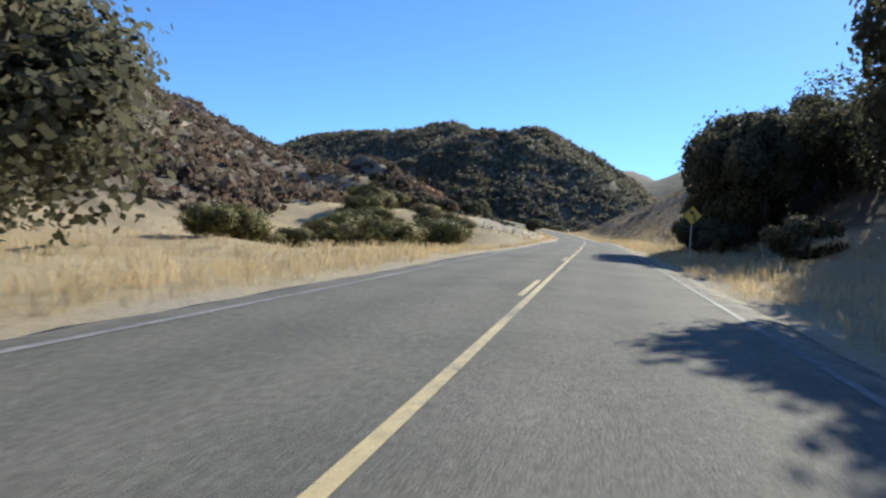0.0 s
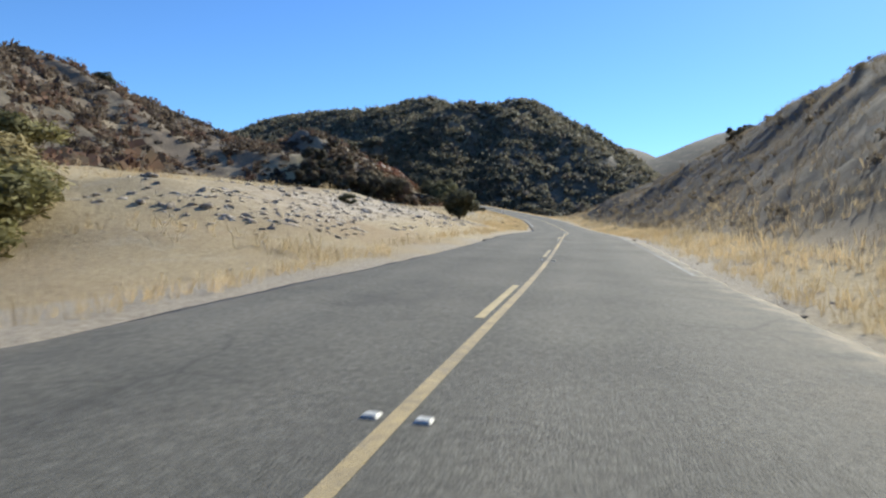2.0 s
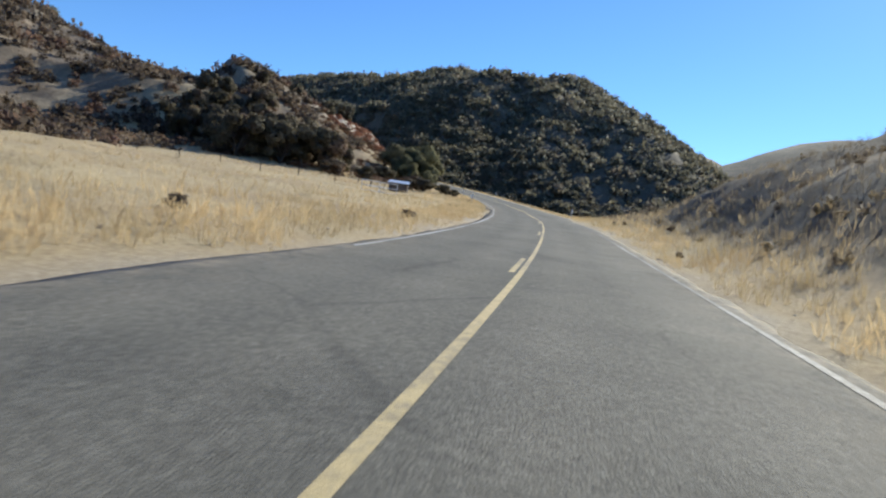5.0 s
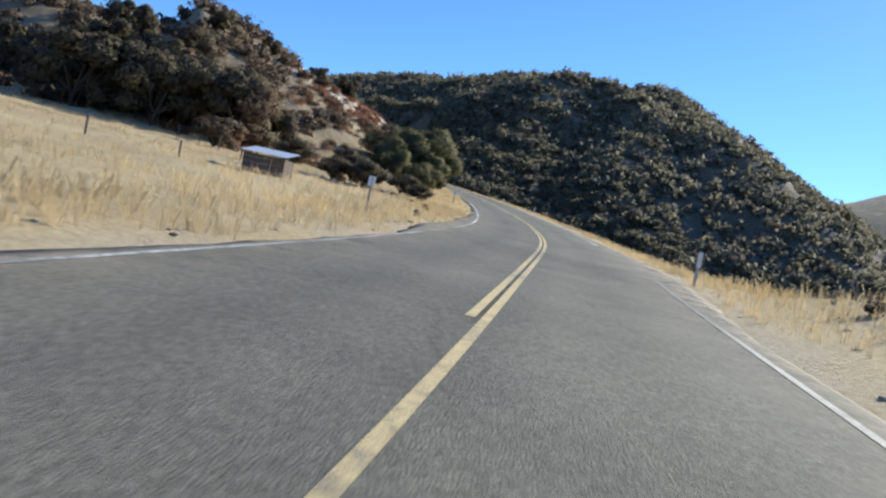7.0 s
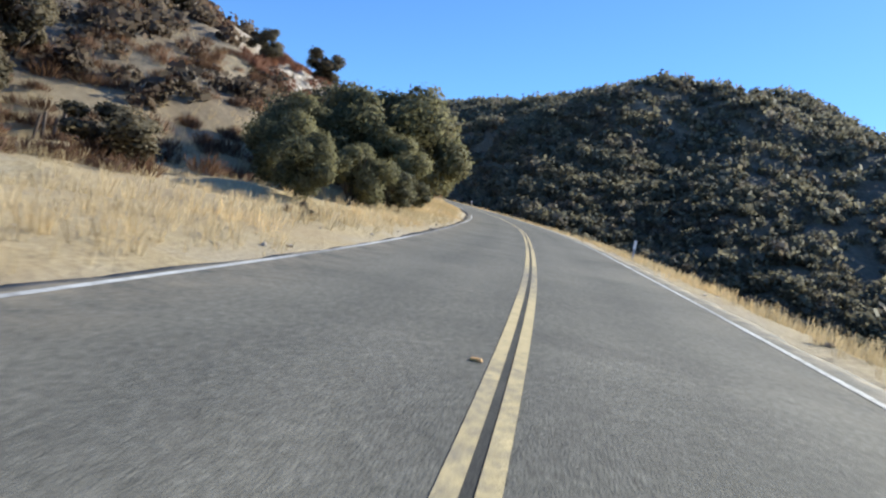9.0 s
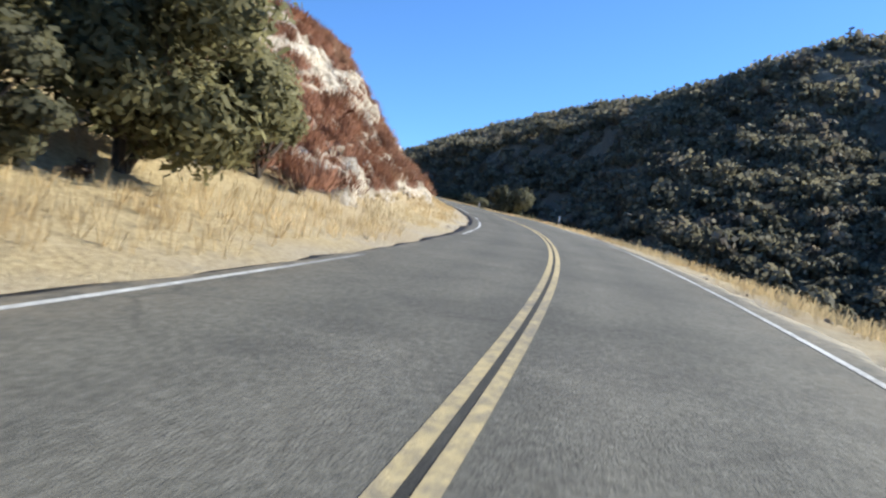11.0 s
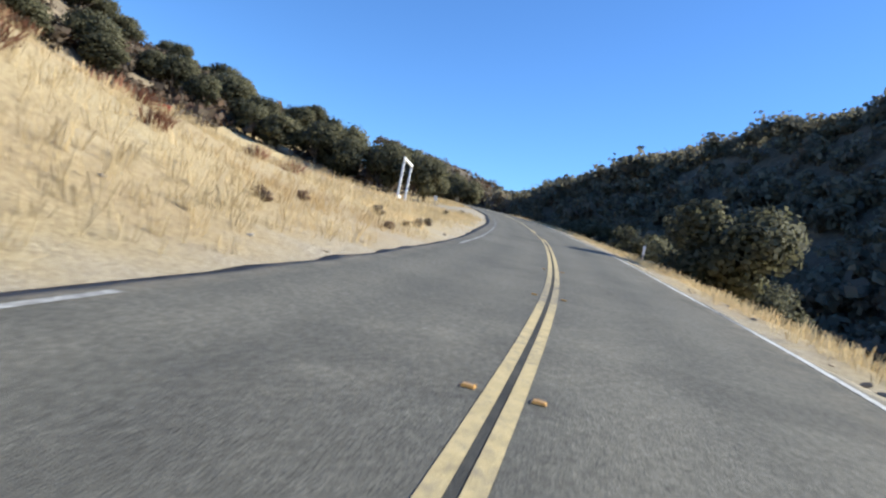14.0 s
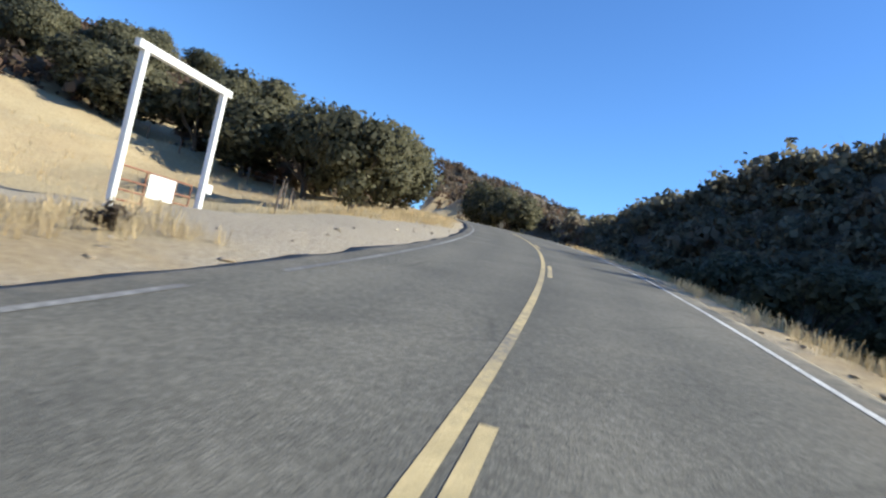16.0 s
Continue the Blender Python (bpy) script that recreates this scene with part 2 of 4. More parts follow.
def road_place(x, y):
    """s and d of places in the plan."""
    x, y = np.ravel(x), np.ravel(y)
    s, d = np.zeros(len(x)), np.zeros(len(x))
    m = MID[::2, :2]
    for a in range(0, len(x), 20000):
        px, py = x[a:a + 20000], y[a:a + 20000]
        k = np.argmin((px[:, None] - m[None, :, 0]) ** 2 + (py[:, None] - m[None, :, 1]) ** 2, 1) * 2
        dx, dy = px - MID[k, 0], py - MID[k, 1]
        s[a:a + 20000] = RUN[k] + dx * WAY[k, 0] + dy * WAY[k, 1]
        d[a:a + 20000] = dx * RIGHT[k, 0] + dy * RIGHT[k, 1]
    return s, d


# share of the full width that the left lane's edge still shows; sand lies on the rest
LEFT_EDGE = ([-80, 30, 62, 75, 120, 145, 203, 210, 222, 230, 285, 305, 345, 365, 500], [.93, .93, .9, .86, .86, 1, 1.02, 1.22, 1.22, 1.04, 1.02, .88, .93, .93, .93])

# ---- the lie of the land ----
# height over the road at 3.7, 5, 8, 14, 24 and 40 m from its middle, by the distance along
OUT = [3.7, 5, 8, 14, 24, 40]
LEFT_BANK = {-80: (0, -.1, -.3, -.5, -.5, 0), 30: (0, -.1, -.3, -.5, -.5, .3), 45: (0, -.2, -.8, -1.8, -1.5, 0), 66: (0, -.2, -.5, -1.5, -1, 1),
             78: (0, .1, .8, 2, 2.3, 2.8), 100: (0, .1, .9, 2.2, 2.8, 3.8), 113: (0, .1, .6, 1.4, 1.9, 2.6), 120: (0, .1, .3, .6, .9, 1.8), 132: (0, 0, .2, .4, .7, 1.6),
             160: (0, .1, .2, .4, .7, 1.6), 200: (0, .1, .2, .2, .3, 1), 240: (0, .1, .1, .1, .1, .6), 262: (0, .1, .1, .2, .4, 1.6),
             285: (0, .2, .6, 2.4, 6.5, 12), 302: (0, .2, 1.3, 5, 8.5, 13), 316: (0, .1, 1.6, 9, 11, 13.2), 330: (0, .1, 1.7, 10, 12, 13.5), 345: (0, .2, 1.5, 5, 11, 14),
             362: (0, .2, .8, 2.2, 4.8, 9), 380: (0, .1, .4, 1, 2.2, 7), 396: (0, 0, -.3, -1.3, -1.6, 2.5), 420: (0, 0, -.3, -1.3, -1.4, 2.5), 440: (0, 0, -.2, -.6, .0, 4), 540: (0, .2, .8, 2, 4, 9)}
RIGHT_BANK = {-80: (0, 0, .2, .5, 1.5, 4), 40: (0, 0, .3, 1, 4, 10), 55: (0, -.1, .4, 1.3, 2.6, 3), 100: (0, -.1, .4, 1.3, 2.6, 3), 140: (0, -.1, .4, 1.6, 3, 3),
              185: (0, 0, .5, 1.9, 3.1, 3), 201: (0, 0, .5, 1.7, 2.6, 1), 216: (0, -.1, -.5, -2.4, -7, -12), 240: (0, -.1, -.9, -4.6, -10.5, -16),
              300: (0, -.1, -1.0, -5.6, -12, -17), 400: (0, -.1, -1.1, -5.8, -13, -20), 540: (0, -.2, -1.5, -6, -12, -16)}
# how far from the middle the hillsides start, by the distance along
TOE_LEFT = ([-80, 40, 60, 78, 105, 118, 135, 160, 230, 245, 262, 288, 306, 340, 352, 372, 395, 415, 432, 470], [45, 32, 27, 25, 22, 26, 31, 36, 40, 34, 25, 13, 7.6, 7.6, 22, 45, 45, 42, 27, 14])
TOE_RIGHT = ([-80, 30, 50, 150, 190, 207, 222, 500], [10, 10, 8.5, 8.5, 8, 9, 22, 20])
# crest lines of the hills: places, and the steepness of their sides
RIDGES = {
    "main": ([(-220, 540, 44.0), (-135, 475, 36.1), (-101, 469, 44.0), (-76, 443, 51.4), (-54, 431, 58.3), (-40, 426, 55.8), (-29, 436, 53.0), (-13, 456, 59.7), (7.7, 444.8, 57.5), (32.1, 475.8, 86.8), (55.6, 457.9, 65.1), (66.9, 515.3, 97), (80, 462.6, 68), (91.3, 457.9, 61), (104.5, 450.4, 54), (121.4, 435.4, 39), (134.6, 407.2, 17.2)], 0.64),
    "back": ([(-298.8, 681.7, 75.6), (-158.7, 625.3, 76.7), (-110.8, 598.9, 92.8), (-48.7, 567.9, 93.7), (-4.6, 564.2, 104.2), (37.7, 529.4, 82.3)], 0.55),
    "beyond": ([(116.4, 775.8, 65.2), (180, 719.4, 96.4), (238.8, 681, 77.2), (292.8, 642.6, 110.6), (392.4, 583.8, 89.2)], 0.42),
    "left": ([(-9.9, 299, 18.4), (-46.3, 290.5, 21.9), (-39.1, 295, 38), (-50.6, 287.2, 19.3), (-84.2, 293.2, 41.1), (-149.6, 338.9, 61.9), (-184.9, 375.1, 57.1), (-232, 450, 63.3), (-274.5, 528.1, 76.1), (-247.6, 588.1, 68.9), (-189.5, 600.3, 50.8)], 0.66),
    "left_behind": ([(-205.7, 383.1, 64.3), (-137.7, 399.9, 44.6), (-175.5, 438.3, 50.2), (-154.5, 476.3, 46), (-199.1, 545.6, 47.5)], 0.5),
    "left_start": ([(-75.6, 302.4, 35.3), (-119.8, 261.2, 54.3), (-121.1, 251.5, 48.8), (-148.6, 164.4, 71.8), (-150, 100, 72), (-160, 0, 75), (-170, -100, 75)], 0.62),
    "right_start": ([(47, 10, 22), (46.9, 59.9, 18.7), (65.4, 100.9, 25.6), (84.6, 168, 30), (27, 182.4, 3.3), (49.9, 191.2, 5.1), (38.5, 202.5, 6.8), (41, 213, 5)], 0.7),
    "right_far": ([(150, -60, 50), (140, 60, 42), (120, 190, 30)], 0.4),
}


def crest(x, y, line, steep):
    p = np.array(line, float)
    best = np.full(len(x), -1e3)
    for a, b in zip(p[:-1], p[1:]):
        ab = b[:2] - a[:2]
        u = np.clip(((x - a[0]) * ab[0] + (y - a[1]) * ab[1]) / (ab @ ab), 0, 1)
        dist = np.hypot(x - a[0] - u * ab[0], y - a[1] - u * ab[1])
        r = 14.0 if steep > .5 else 25.0
        best = np.maximum(best, a[2] + u * (b[2] - a[2]) - steep * (np.sqrt(dist ** 2 + r * r) - r))
    return best


def waves(x, y, size, seed, octaves=4):
    """Smooth random relief, about -1 to 1."""
    rng = np.random.default_rng(seed)
    out, amp = np.zeros(len(x)), 1.0
    for o in range(octaves):
        for _ in range(5):
            a, ph = rng.uniform(0, 2 * np.pi, 2)
            k = 2 * np.pi / (size * rng.uniform(.7, 1.4)) * 2 ** o
            out += amp * np.sin(k * (x * np.cos(a) + y * np.sin(a)) + ph) / 5 ** .5 / 1.4
        amp *= .5
    return out


def land(x, y, place=None):
    """Height of the ground, and s and d."""
    x, y = np.ravel(np.asarray(x, float)), np.ravel(np.asarray(y, float))
    s, d = place or road_place(x, y)
    base = np.interp(s, RUN, MID[:, 2])
    rise = np.zeros(len(x))
    for side, table in ((-1, LEFT_BANK), (1, RIGHT_BANK)):
        ks = sorted(table)
        rows = np.stack([np.interp(s, ks, [table[k][i] for k in ks]) for i in range(len(OUT))])
        w = np.clip(d * side, 0, None)
        h = np.zeros(len(x))
        for i in range(len(OUT) - 1):
            u = np.clip((w - OUT[i]) / (OUT[i + 1] - OUT[i]), 0, 1)
            h += (rows[i + 1] - rows[i]) * u
        rise += np.where(d * side > 0, h, 0)
    far = np.clip((np.abs(d) - 15) / 60, 0, 1)
    z = base + rise
    hills = np.max([crest(x, y, *r) for r in RIDGES.values()], 0)
    toe = np.where(d < 0, np.interp(s, *TOE_LEFT), np.interp(s, *TOE_RIGHT))
    hills = np.minimum(hills, z + np.where(d > 0, np.interp(s, [25, 45, 195, 220], [.62, .8, .8, 1.5]), 1.05) * np.clip(np.abs(d) - toe, -4, None) + np.interp(s, [530, 570], [0, 90]))
    hills = hills + far * np.where((d > 0) & (s < 205), .3, 1.6) * waves(x, y, 60, 3, 4) + np.clip((np.abs(d) - 8) / 20, 0, 1) * .5 * waves(x, y, 14, 12, 3)
    k = 1.5
    top = np.maximum(z, hills)
    both = top + np.log(np.exp((z - top) / k) + np.exp((hills - top) / k)) * k
    z = np.where(np.abs(d) < 4.2, z, z + (both - z) * np.clip((np.abs(d) - 4.2) / 6, 0, 1))
    z = z + np.clip((np.abs(d) - 4.5) / 8, 0, 1) * .22 * waves(x, y, 9, 5, 3)
    lane = np.clip((np.abs(d) - 3.4 * np.where(d < 0, np.interp(s, *LEFT_EDGE), 1)) / .5, 0, 1)
    tilt = bank(s) * np.clip(d, -4.5, 4.5) * np.clip((30 - np.abs(d)) / 25, 0, 1)
    return z + tilt - .16 * (1 - lane) - .03, s, d


# ---- mesh helpers ----
def mesh_object(name, verts, faces, mats, parent=None, label="", shade=False, normals=None):
    me = bpy.data.meshes.new(name)
    verts, faces = np.asarray(verts, np.float32), np.asarray(faces, np.int32)
    me.vertices.add(len(verts))
    me.vertices.foreach_set("co", verts.ravel())
    me.loops.add(faces.size)
    me.loops.foreach_set("vertex_index", faces.ravel())
    me.polygons.add(len(faces))
    me.polygons.foreach_set("loop_start", np.arange(len(faces), dtype=np.int32) * faces.shape[1])
    me.update(calc_edges=True)
    if shade or normals is not None:
        me.shade_smooth()
    if normals is not None:
        me.attributes.new("custom_normal", "FLOAT_VECTOR", "POINT").data.foreach_set("vector", np.asarray(normals, np.float32).ravel())
    for m in (mats if isinstance(mats, (list, tuple)) else [mats]):
        me.materials.append(m)
    ob = new(name, me)
    ob.parent = parent
    if label:
        tagged(ob, label)
    return ob


def point_attribute(ob, name, values):
    a = ob.data.attributes.new(name, "FLOAT", "POINT")
    a.data.foreach_set("value", np.asarray(values, np.float32))


def grid_faces(rows, cols):
    k = np.arange((rows - 1) * cols).reshape(rows - 1, cols)[:, :-1].ravel()
    return np.stack([k, k + 1, k + cols + 1, k + cols], 1)


# ---- ground ----
def steps(lo, hi, fine, reach, grow=1.13):
    mid = list(np.arange(lo, hi + fine, fine))
    a, b, st = [], [], fine
    while not a or a[-1] > lo - reach:
        st = min(st * grow, 400)
        a.append((a[-1] if a else lo) - st)
        b.append((b[-1] if b else mid[-1]) + st)
    return np.array(a[::-1] + mid + b)


def drive(s, d):
    """Where the gravel drive fans out from the gate to the road."""
    return (d < -3) & (d > -22) & (np.abs(s - 408.5 + np.clip(-d - 12, 0, 20) * .2) < 2.3 + np.clip(12 + d, 0, 9) * 1.15)


def gaps(x, y):
    """Low where the hillside lies bare."""
    return waves(x, y, 26, 31, 3)


def build_ground():
    xs, ys = steps(-95, 75, 1.0, 4000), steps(-12, 420, 1.0, 4000)
    gx, gy = np.meshgrid(xs, ys)
    z, s, d = land(gx, gy)
    ob = mesh_object("ground", np.stack([gx.ravel(), gy.ravel(), z], 1), grid_faces(len(ys), len(xs)), GROUND, shade=True)
    tagged(ob, "dry golden grass and bare soil over valley and hills", "ground", kind="structure")
    x, y = gx.ravel(), gy.ravel()
    hill = np.max([crest(x, y, *RIDGES[k]) for k in ("main", "left", "left_start", "beyond", "right_far")], 0)
    soil = np.clip((hill - (np.interp(s, RUN, MID[:, 2]) - 4)) / 6, 0, 1) * np.clip((np.abs(d) - 12) / 8, 0, 1)
    soil = np.where((d > 12) & (s > 195), 1.0, soil)
    meadow = (d < 0) & (s > 345) & (d > -60) & (x + y > 262)
    soil = np.where(meadow, 0.0, soil)
    # darker soil colour on the right-hand slope stands in for its shade
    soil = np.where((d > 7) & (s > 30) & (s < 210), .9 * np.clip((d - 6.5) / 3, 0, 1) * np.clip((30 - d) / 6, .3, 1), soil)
    rock = np.clip(1 - np.abs(s - 321) / 24, 0, 1) ** .5 * np.clip((-d - 5.6) / 1.2, 0, 1) * np.clip((34 + d) / 6, 0, 1)
    rock2 = np.clip(1 - np.abs(s - 92) / 16, 0, 1) ** .5 * np.clip((-d - 6.5) / 2, 0, 1) * np.clip((15 + d) / 4, 0, 1)
    gravel = np.clip((4.25 + .4 * waves(x, y, 6, 8, 3) - np.abs(d) + np.where(d < 0, 4.5 * np.clip(1 - np.abs(s - 57) / 13, 0, .7) / .7, 1.1 * np.interp(s, [60, 75, 110, 135], [0, 1, 1, 0]))) / .7, 0, 1)
    point_attribute(ob, "soil", soil)
    point_attribute(ob, "rock", np.maximum(rock, rock2 * .8))
    point_attribute(ob, "gravel", np.maximum(gravel, .85 * drive(s, d)))
    far = np.max([crest(x, y, *RIDGES[k]) for k in ("main", "back", "beyond")], 0)
    near = np.max([crest(x, y, *RIDGES[k]) for k in ("left", "left_start", "left_behind")], 0)
    # where litter and the painted shade between bushes cover the ground
    point_attribute(ob, "litter_shade", np.where(far > near, 1, np.clip((gaps(x, y) + 1.0) / .3, 0, 1)) * soil * np.where((far > near) | ((d > 12) & (s > 195)), .95, np.where(s < 225, .72, .25) + .28 * np.clip(-waves(x, y, 30, 77, 3), 0, 1)))
    return ob


ground = build_ground()


# ---- road ----
def build_road():
    s = np.arange(-79, RUN[-1] - 1, 1.0)
    d = np.array([-3.75, -3.45, -3.1, -2.3, -1.6, -.8, -.045, -.032, .032, .045, .8, 1.6, 2.3, 3.1, 3.45, 3.75])
    rng = np.random.default_rng(4)
    ss, dd = np.meshgrid(s, d, indexing="ij")
    dd = dd.copy()
    dd[:, :3] *= np.interp(s, *LEFT_EDGE)[:, None]
    dd[:, -3:] *= np.interp(s, [196, 206, 220, 232], [1, 1.12, 1.12, 1])[:, None]
    for c in (0, -1):
        dd[:, c] += rng.normal(0, .06, len(s)) + .12 * np.sin(s * .21 + c) * np.sin(s * .057)
    p = on_road(ss.ravel(), dd.ravel())
    low = np.tile(np.abs(d) > 3.6, len(s))
    p[:, 2] -= low * .05
    ob = mesh_object("road", p, grid_faces(len(s), len(d)), ASPHALT, shade=True)
    m = ob.modifiers.new("depth", "SOLIDIFY")
    m.thickness, m.offset = .14, -1
    tagged(ob, "worn grey two-lane asphalt road with ragged edges", "road", kind="structure")
    w = np.abs(dd.ravel())
    point_attribute(ob, "track", np.exp(-((w - .85) / .3) ** 2) + np.exp(-((w - 2.35) / .3) ** 2))
    point_attribute(ob, "joint", np.where((w < .04) & (ss.ravel() > 192) & (ss.ravel() < 390), 1.0, 0.0))
    point_attribute(ob, "edge", np.clip((w - 2.9) / .7, 0, 1))
    return ob


road = build_road()


def worn_paint(name, colour, lo, hi):
    """Road paint that has flaked off in places down to the asphalt."""
    m = material(name, 0.75)
    n = Nodes(m)
    c = n.ramp(n.noise(5.0, 6, 0.7), (0.3, tuple(v * .72 for v in colour)), (0.65, colour))
    gone = n.math("ADD", n.math("MULTIPLY", n.noise(0.16, 3), 0.55), n.math("MULTIPLY", n.noise(9.0, 7, 0.75), 0.45))
    n.colour(n.mix(n.ramp(gone, (lo, 0.0), (hi, 1.0)), c, (0.13, 0.125, 0.12)))
    n.bump(n.noise(38.0, 6, 0.75), 0.6, 0.01)
    return m


YELLOW = worn_paint("yellow_road_paint", (0.58, 0.455, 0.235), 0.48, 0.63)
FADED = worn_paint("faded_yellow_paint", (0.52, 0.39, 0.19), 0.44, 0.64)
WHITE_LINE = worn_paint("white_road_paint", (0.68, 0.67, 0.64), 0.44, 0.60)

OLD_WHITE = worn_paint("old_white_paint", (0.44, 0.43, 0.40), 0.36, 0.55)


def stripe(name, s0, s1, d, width, mat, seed=0):
    s = np.linspace(s0, s1, max(2, int((s1 - s0) / 1.0) + 1))
    cols = np.array([-width / 2, width / 2])
    ss, cc = np.meshgrid(s, d + cols, indexing="ij")
    return mesh_object(name, on_road(ss.ravel(), cc.ravel(), .006), grid_faces(len(s), 2), mat, road)


LINE_GAP = .083
stripe("solid_yellow_line", -78, 54, LINE_GAP, .105, YELLOW)
stripe("solid_yellow_line", 54, 97, LINE_GAP, .105, FADED)
stripe("solid_yellow_line", 97, 379.6, LINE_GAP, .105, YELLOW)
stripe("solid_yellow_line", 192.5, 530, -LINE_GAP, .105, YELLOW)
for a in (-32, -17.6, -3.4, 10.8, 24.9, 39, 53, 64.5, 76, 89.5, 103, 121.5, 135, 149, 166, 180.5):
    stripe("yellow_dash", a, a + 3.66, -LINE_GAP, .105, YELLOW)
for k in range(0, 9):
    stripe("yellow_dash", 388.6 + 14.2 * k, 392.3 + 14.2 * k, LINE_GAP, .105, YELLOW)
# the white edge lines wander: distance from the middle, by the distance along
LEFT_LINE = ([-80, 40, 110, 150, 200, 268, 290, 310, 330, 346, 369, 394, 430, 540], [-2.82, -2.88, -2.95, -3.3, -3.4, -3.55, -3.2, -2.78, -2.9, -3.1, -2.78, -2.8, -3.0, -3.1])
RIGHT_LINE = ([-80, 60, 122, 182, 266, 320, 351, 373, 397, 540], [3.1, 3.2, 3.35, 3.12, 3.18, 3.03, 3.36, 3.3, 3.05, 3.1])


def edge_line(a, b, table, mat):
    s = np.linspace(a, b, max(2, int(b - a) + 1))
    d = np.interp(s, *table)
    ss, cc = np.repeat(s, 2), np.stack([d - .05, d + .05], 1).ravel()
    mesh_object("white_edge_line", on_road(ss, cc, .006), grid_faces(len(s), 2), mat, road)


for a, b in ((-78, 56), (104, 116), (150, 292), (303, 318), (319.6, 323), (331, 346), (362, 394), (396, 530)):
    edge_line(a, b, LEFT_LINE, OLD_WHITE if a < 140 or a > 360 else WHITE_LINE)
for a, b in ((-78, 33), (72, 204), (222, 530)):
    edge_line(a, b, RIGHT_LINE, OLD_WHITE if a < 200 else WHITE_LINE)


# ---- plants ----
def leaf_cloud(n, size, seed, flat=.75, lumps=7, leaf=.18, stretch=1.0, bottom=-.2, ragged=1.0):
    """n leaf clumps (quads) on a lumpy rounded crown of radius about 1: verts, faces and soft outward normals."""
    rng = np.random.default_rng(seed)
    c = rng.normal(size=(lumps, 3))
    c /= np.linalg.norm(c, axis=1)[:, None]
    c = c * rng.uniform(.35, .8, (lumps, 1)) * [rng.uniform(.75, 1.0), rng.uniform(.95, 1.2), flat]
    c[:, 2] = np.maximum(c[:, 2], bottom)
    pick = rng.integers(0, lumps, n)
    v = rng.normal(size=(n, 3))
    v /= np.linalg.norm(v, axis=1)[:, None]
    r = ragged * rng.uniform(.25, .5, lumps)[pick][:, None] * np.where(rng.random((n, 1)) < .09, rng.uniform(1.0, 1.25, (n, 1)), rng.uniform(.5, 1.05, (n, 1)))
    at = c[pick] + v * r * [1, 1, .85]
    nrm = v + rng.normal(0, .55, (n, 3)) + [0, 0, .25]
    nrm /= np.linalg.norm(nrm, axis=1)[:, None]
    a = np.cross(nrm, rng.normal(size=(n, 3)))
    a /= np.linalg.norm(a, axis=1)[:, None]
    b = np.cross(nrm, a)
    w = leaf * rng.uniform(.6, 1.4, (n, 1))
    h = w * stretch * rng.uniform(.6, 1.3, (n, 1))
    p = np.stack([at - a * w - b * h * .4, at + a * w * .3 - b * h, at + a * w + b * h * .5, at - a * w * .2 + b * h], 1)
    soft = .55 * v + .5 * at / np.linalg.norm(at, axis=1)[:, None] + rng.normal(0, .22, (n, 3)) + [0, 0, .12]
    soft /= np.linalg.norm(soft, axis=1)[:, None]
    return (p * size).reshape(-1, 3), np.arange(4 * n).reshape(-1, 4), np.repeat(soft, 4, 0)


def scatter(name, templates, xyz, scale, mat, label, category, seed, squash=(.75, 1.2), sink=.15):
    """Many alike plants joined into one mesh."""
    rng = np.random.default_rng(seed)
    pick = rng.integers(0, len(templates), len(xyz))
    vs, fs, ns, base = [], [], [], 0
    for k, (tv, tf, *tn) in enumerate(templates):
        i = np.flatnonzero(pick == k)
        if not len(i):
            continue
        ang = rng.uniform(0, 2 * np.pi, len(i))
        ca, sa = np.cos(ang)[:, None], np.sin(ang)[:, None]
        sc = scale[i][:, None]
        tall = rng.uniform(*squash, len(i))[:, None]
        x = (tv[None, :, 0] * ca - tv[None, :, 1] * sa) * sc + xyz[i, 0:1]
        y = (tv[None, :, 0] * sa + tv[None, :, 1] * ca) * sc + xyz[i, 1:2]
        z = tv[None, :, 2] * sc * tall + xyz[i, 2:3] - sink * sc
        vs.append(np.stack([x, y, z], -1).reshape(-1, 3))
        if tn:
            nx, ny, nz = tn[0].T
            ns.append(np.stack([nx * ca - ny * sa, nx * sa + ny * ca, np.broadcast_to(nz, x.shape)], -1).reshape(-1, 3))
        fs.append((tf[None] + (np.arange(len(i)) * len(tv))[:, None, None] + base).reshape(-1, tf.shape[1]))
        base += len(i) * len(tv)
    ob = mesh_object(name, np.vstack(vs), np.vstack(fs), mat, normals=np.vstack(ns) if ns else None)
    return tagged(ob, label, category, kind="stuff")


def spots(x0, x1, y0, y1, every, seed, keep):
    """Random places in a rectangle, about one for each every x every metres, where keep(x, y, z, s, d) holds."""
    rng = np.random.default_rng(seed)
    n = int((x1 - x0) * (y1 - y0) / every ** 2)
    x, y = rng.uniform(x0, x1, n), rng.uniform(y0, y1, n)
    z, s, d = land(x, y)
    ok = keep(x, y, z, s, d)
    return np.stack([x, y, z], 1)[ok]


def bush_templates(n, count, seed, **kw):
    out = []
    for k in range(count):
        v, f, nrm = leaf_cloud(n, 1.0, seed + k, **kw)
        out.append((v + [0, 0, .45], f, nrm))
    return out


far_bush = bush_templates(36, 6, 20, leaf=.185, lumps=8)
mid_bush = bush_templates(90, 6, 40, leaf=.125, lumps=10)


def hill_of(*names):
    return lambda x, y: np.max([crest(x, y, *RIDGES[k]) for k in names], 0)


main_hill, left_hill = hill_of("main", "back"), hill_of("left", "left_start", "left_behind")


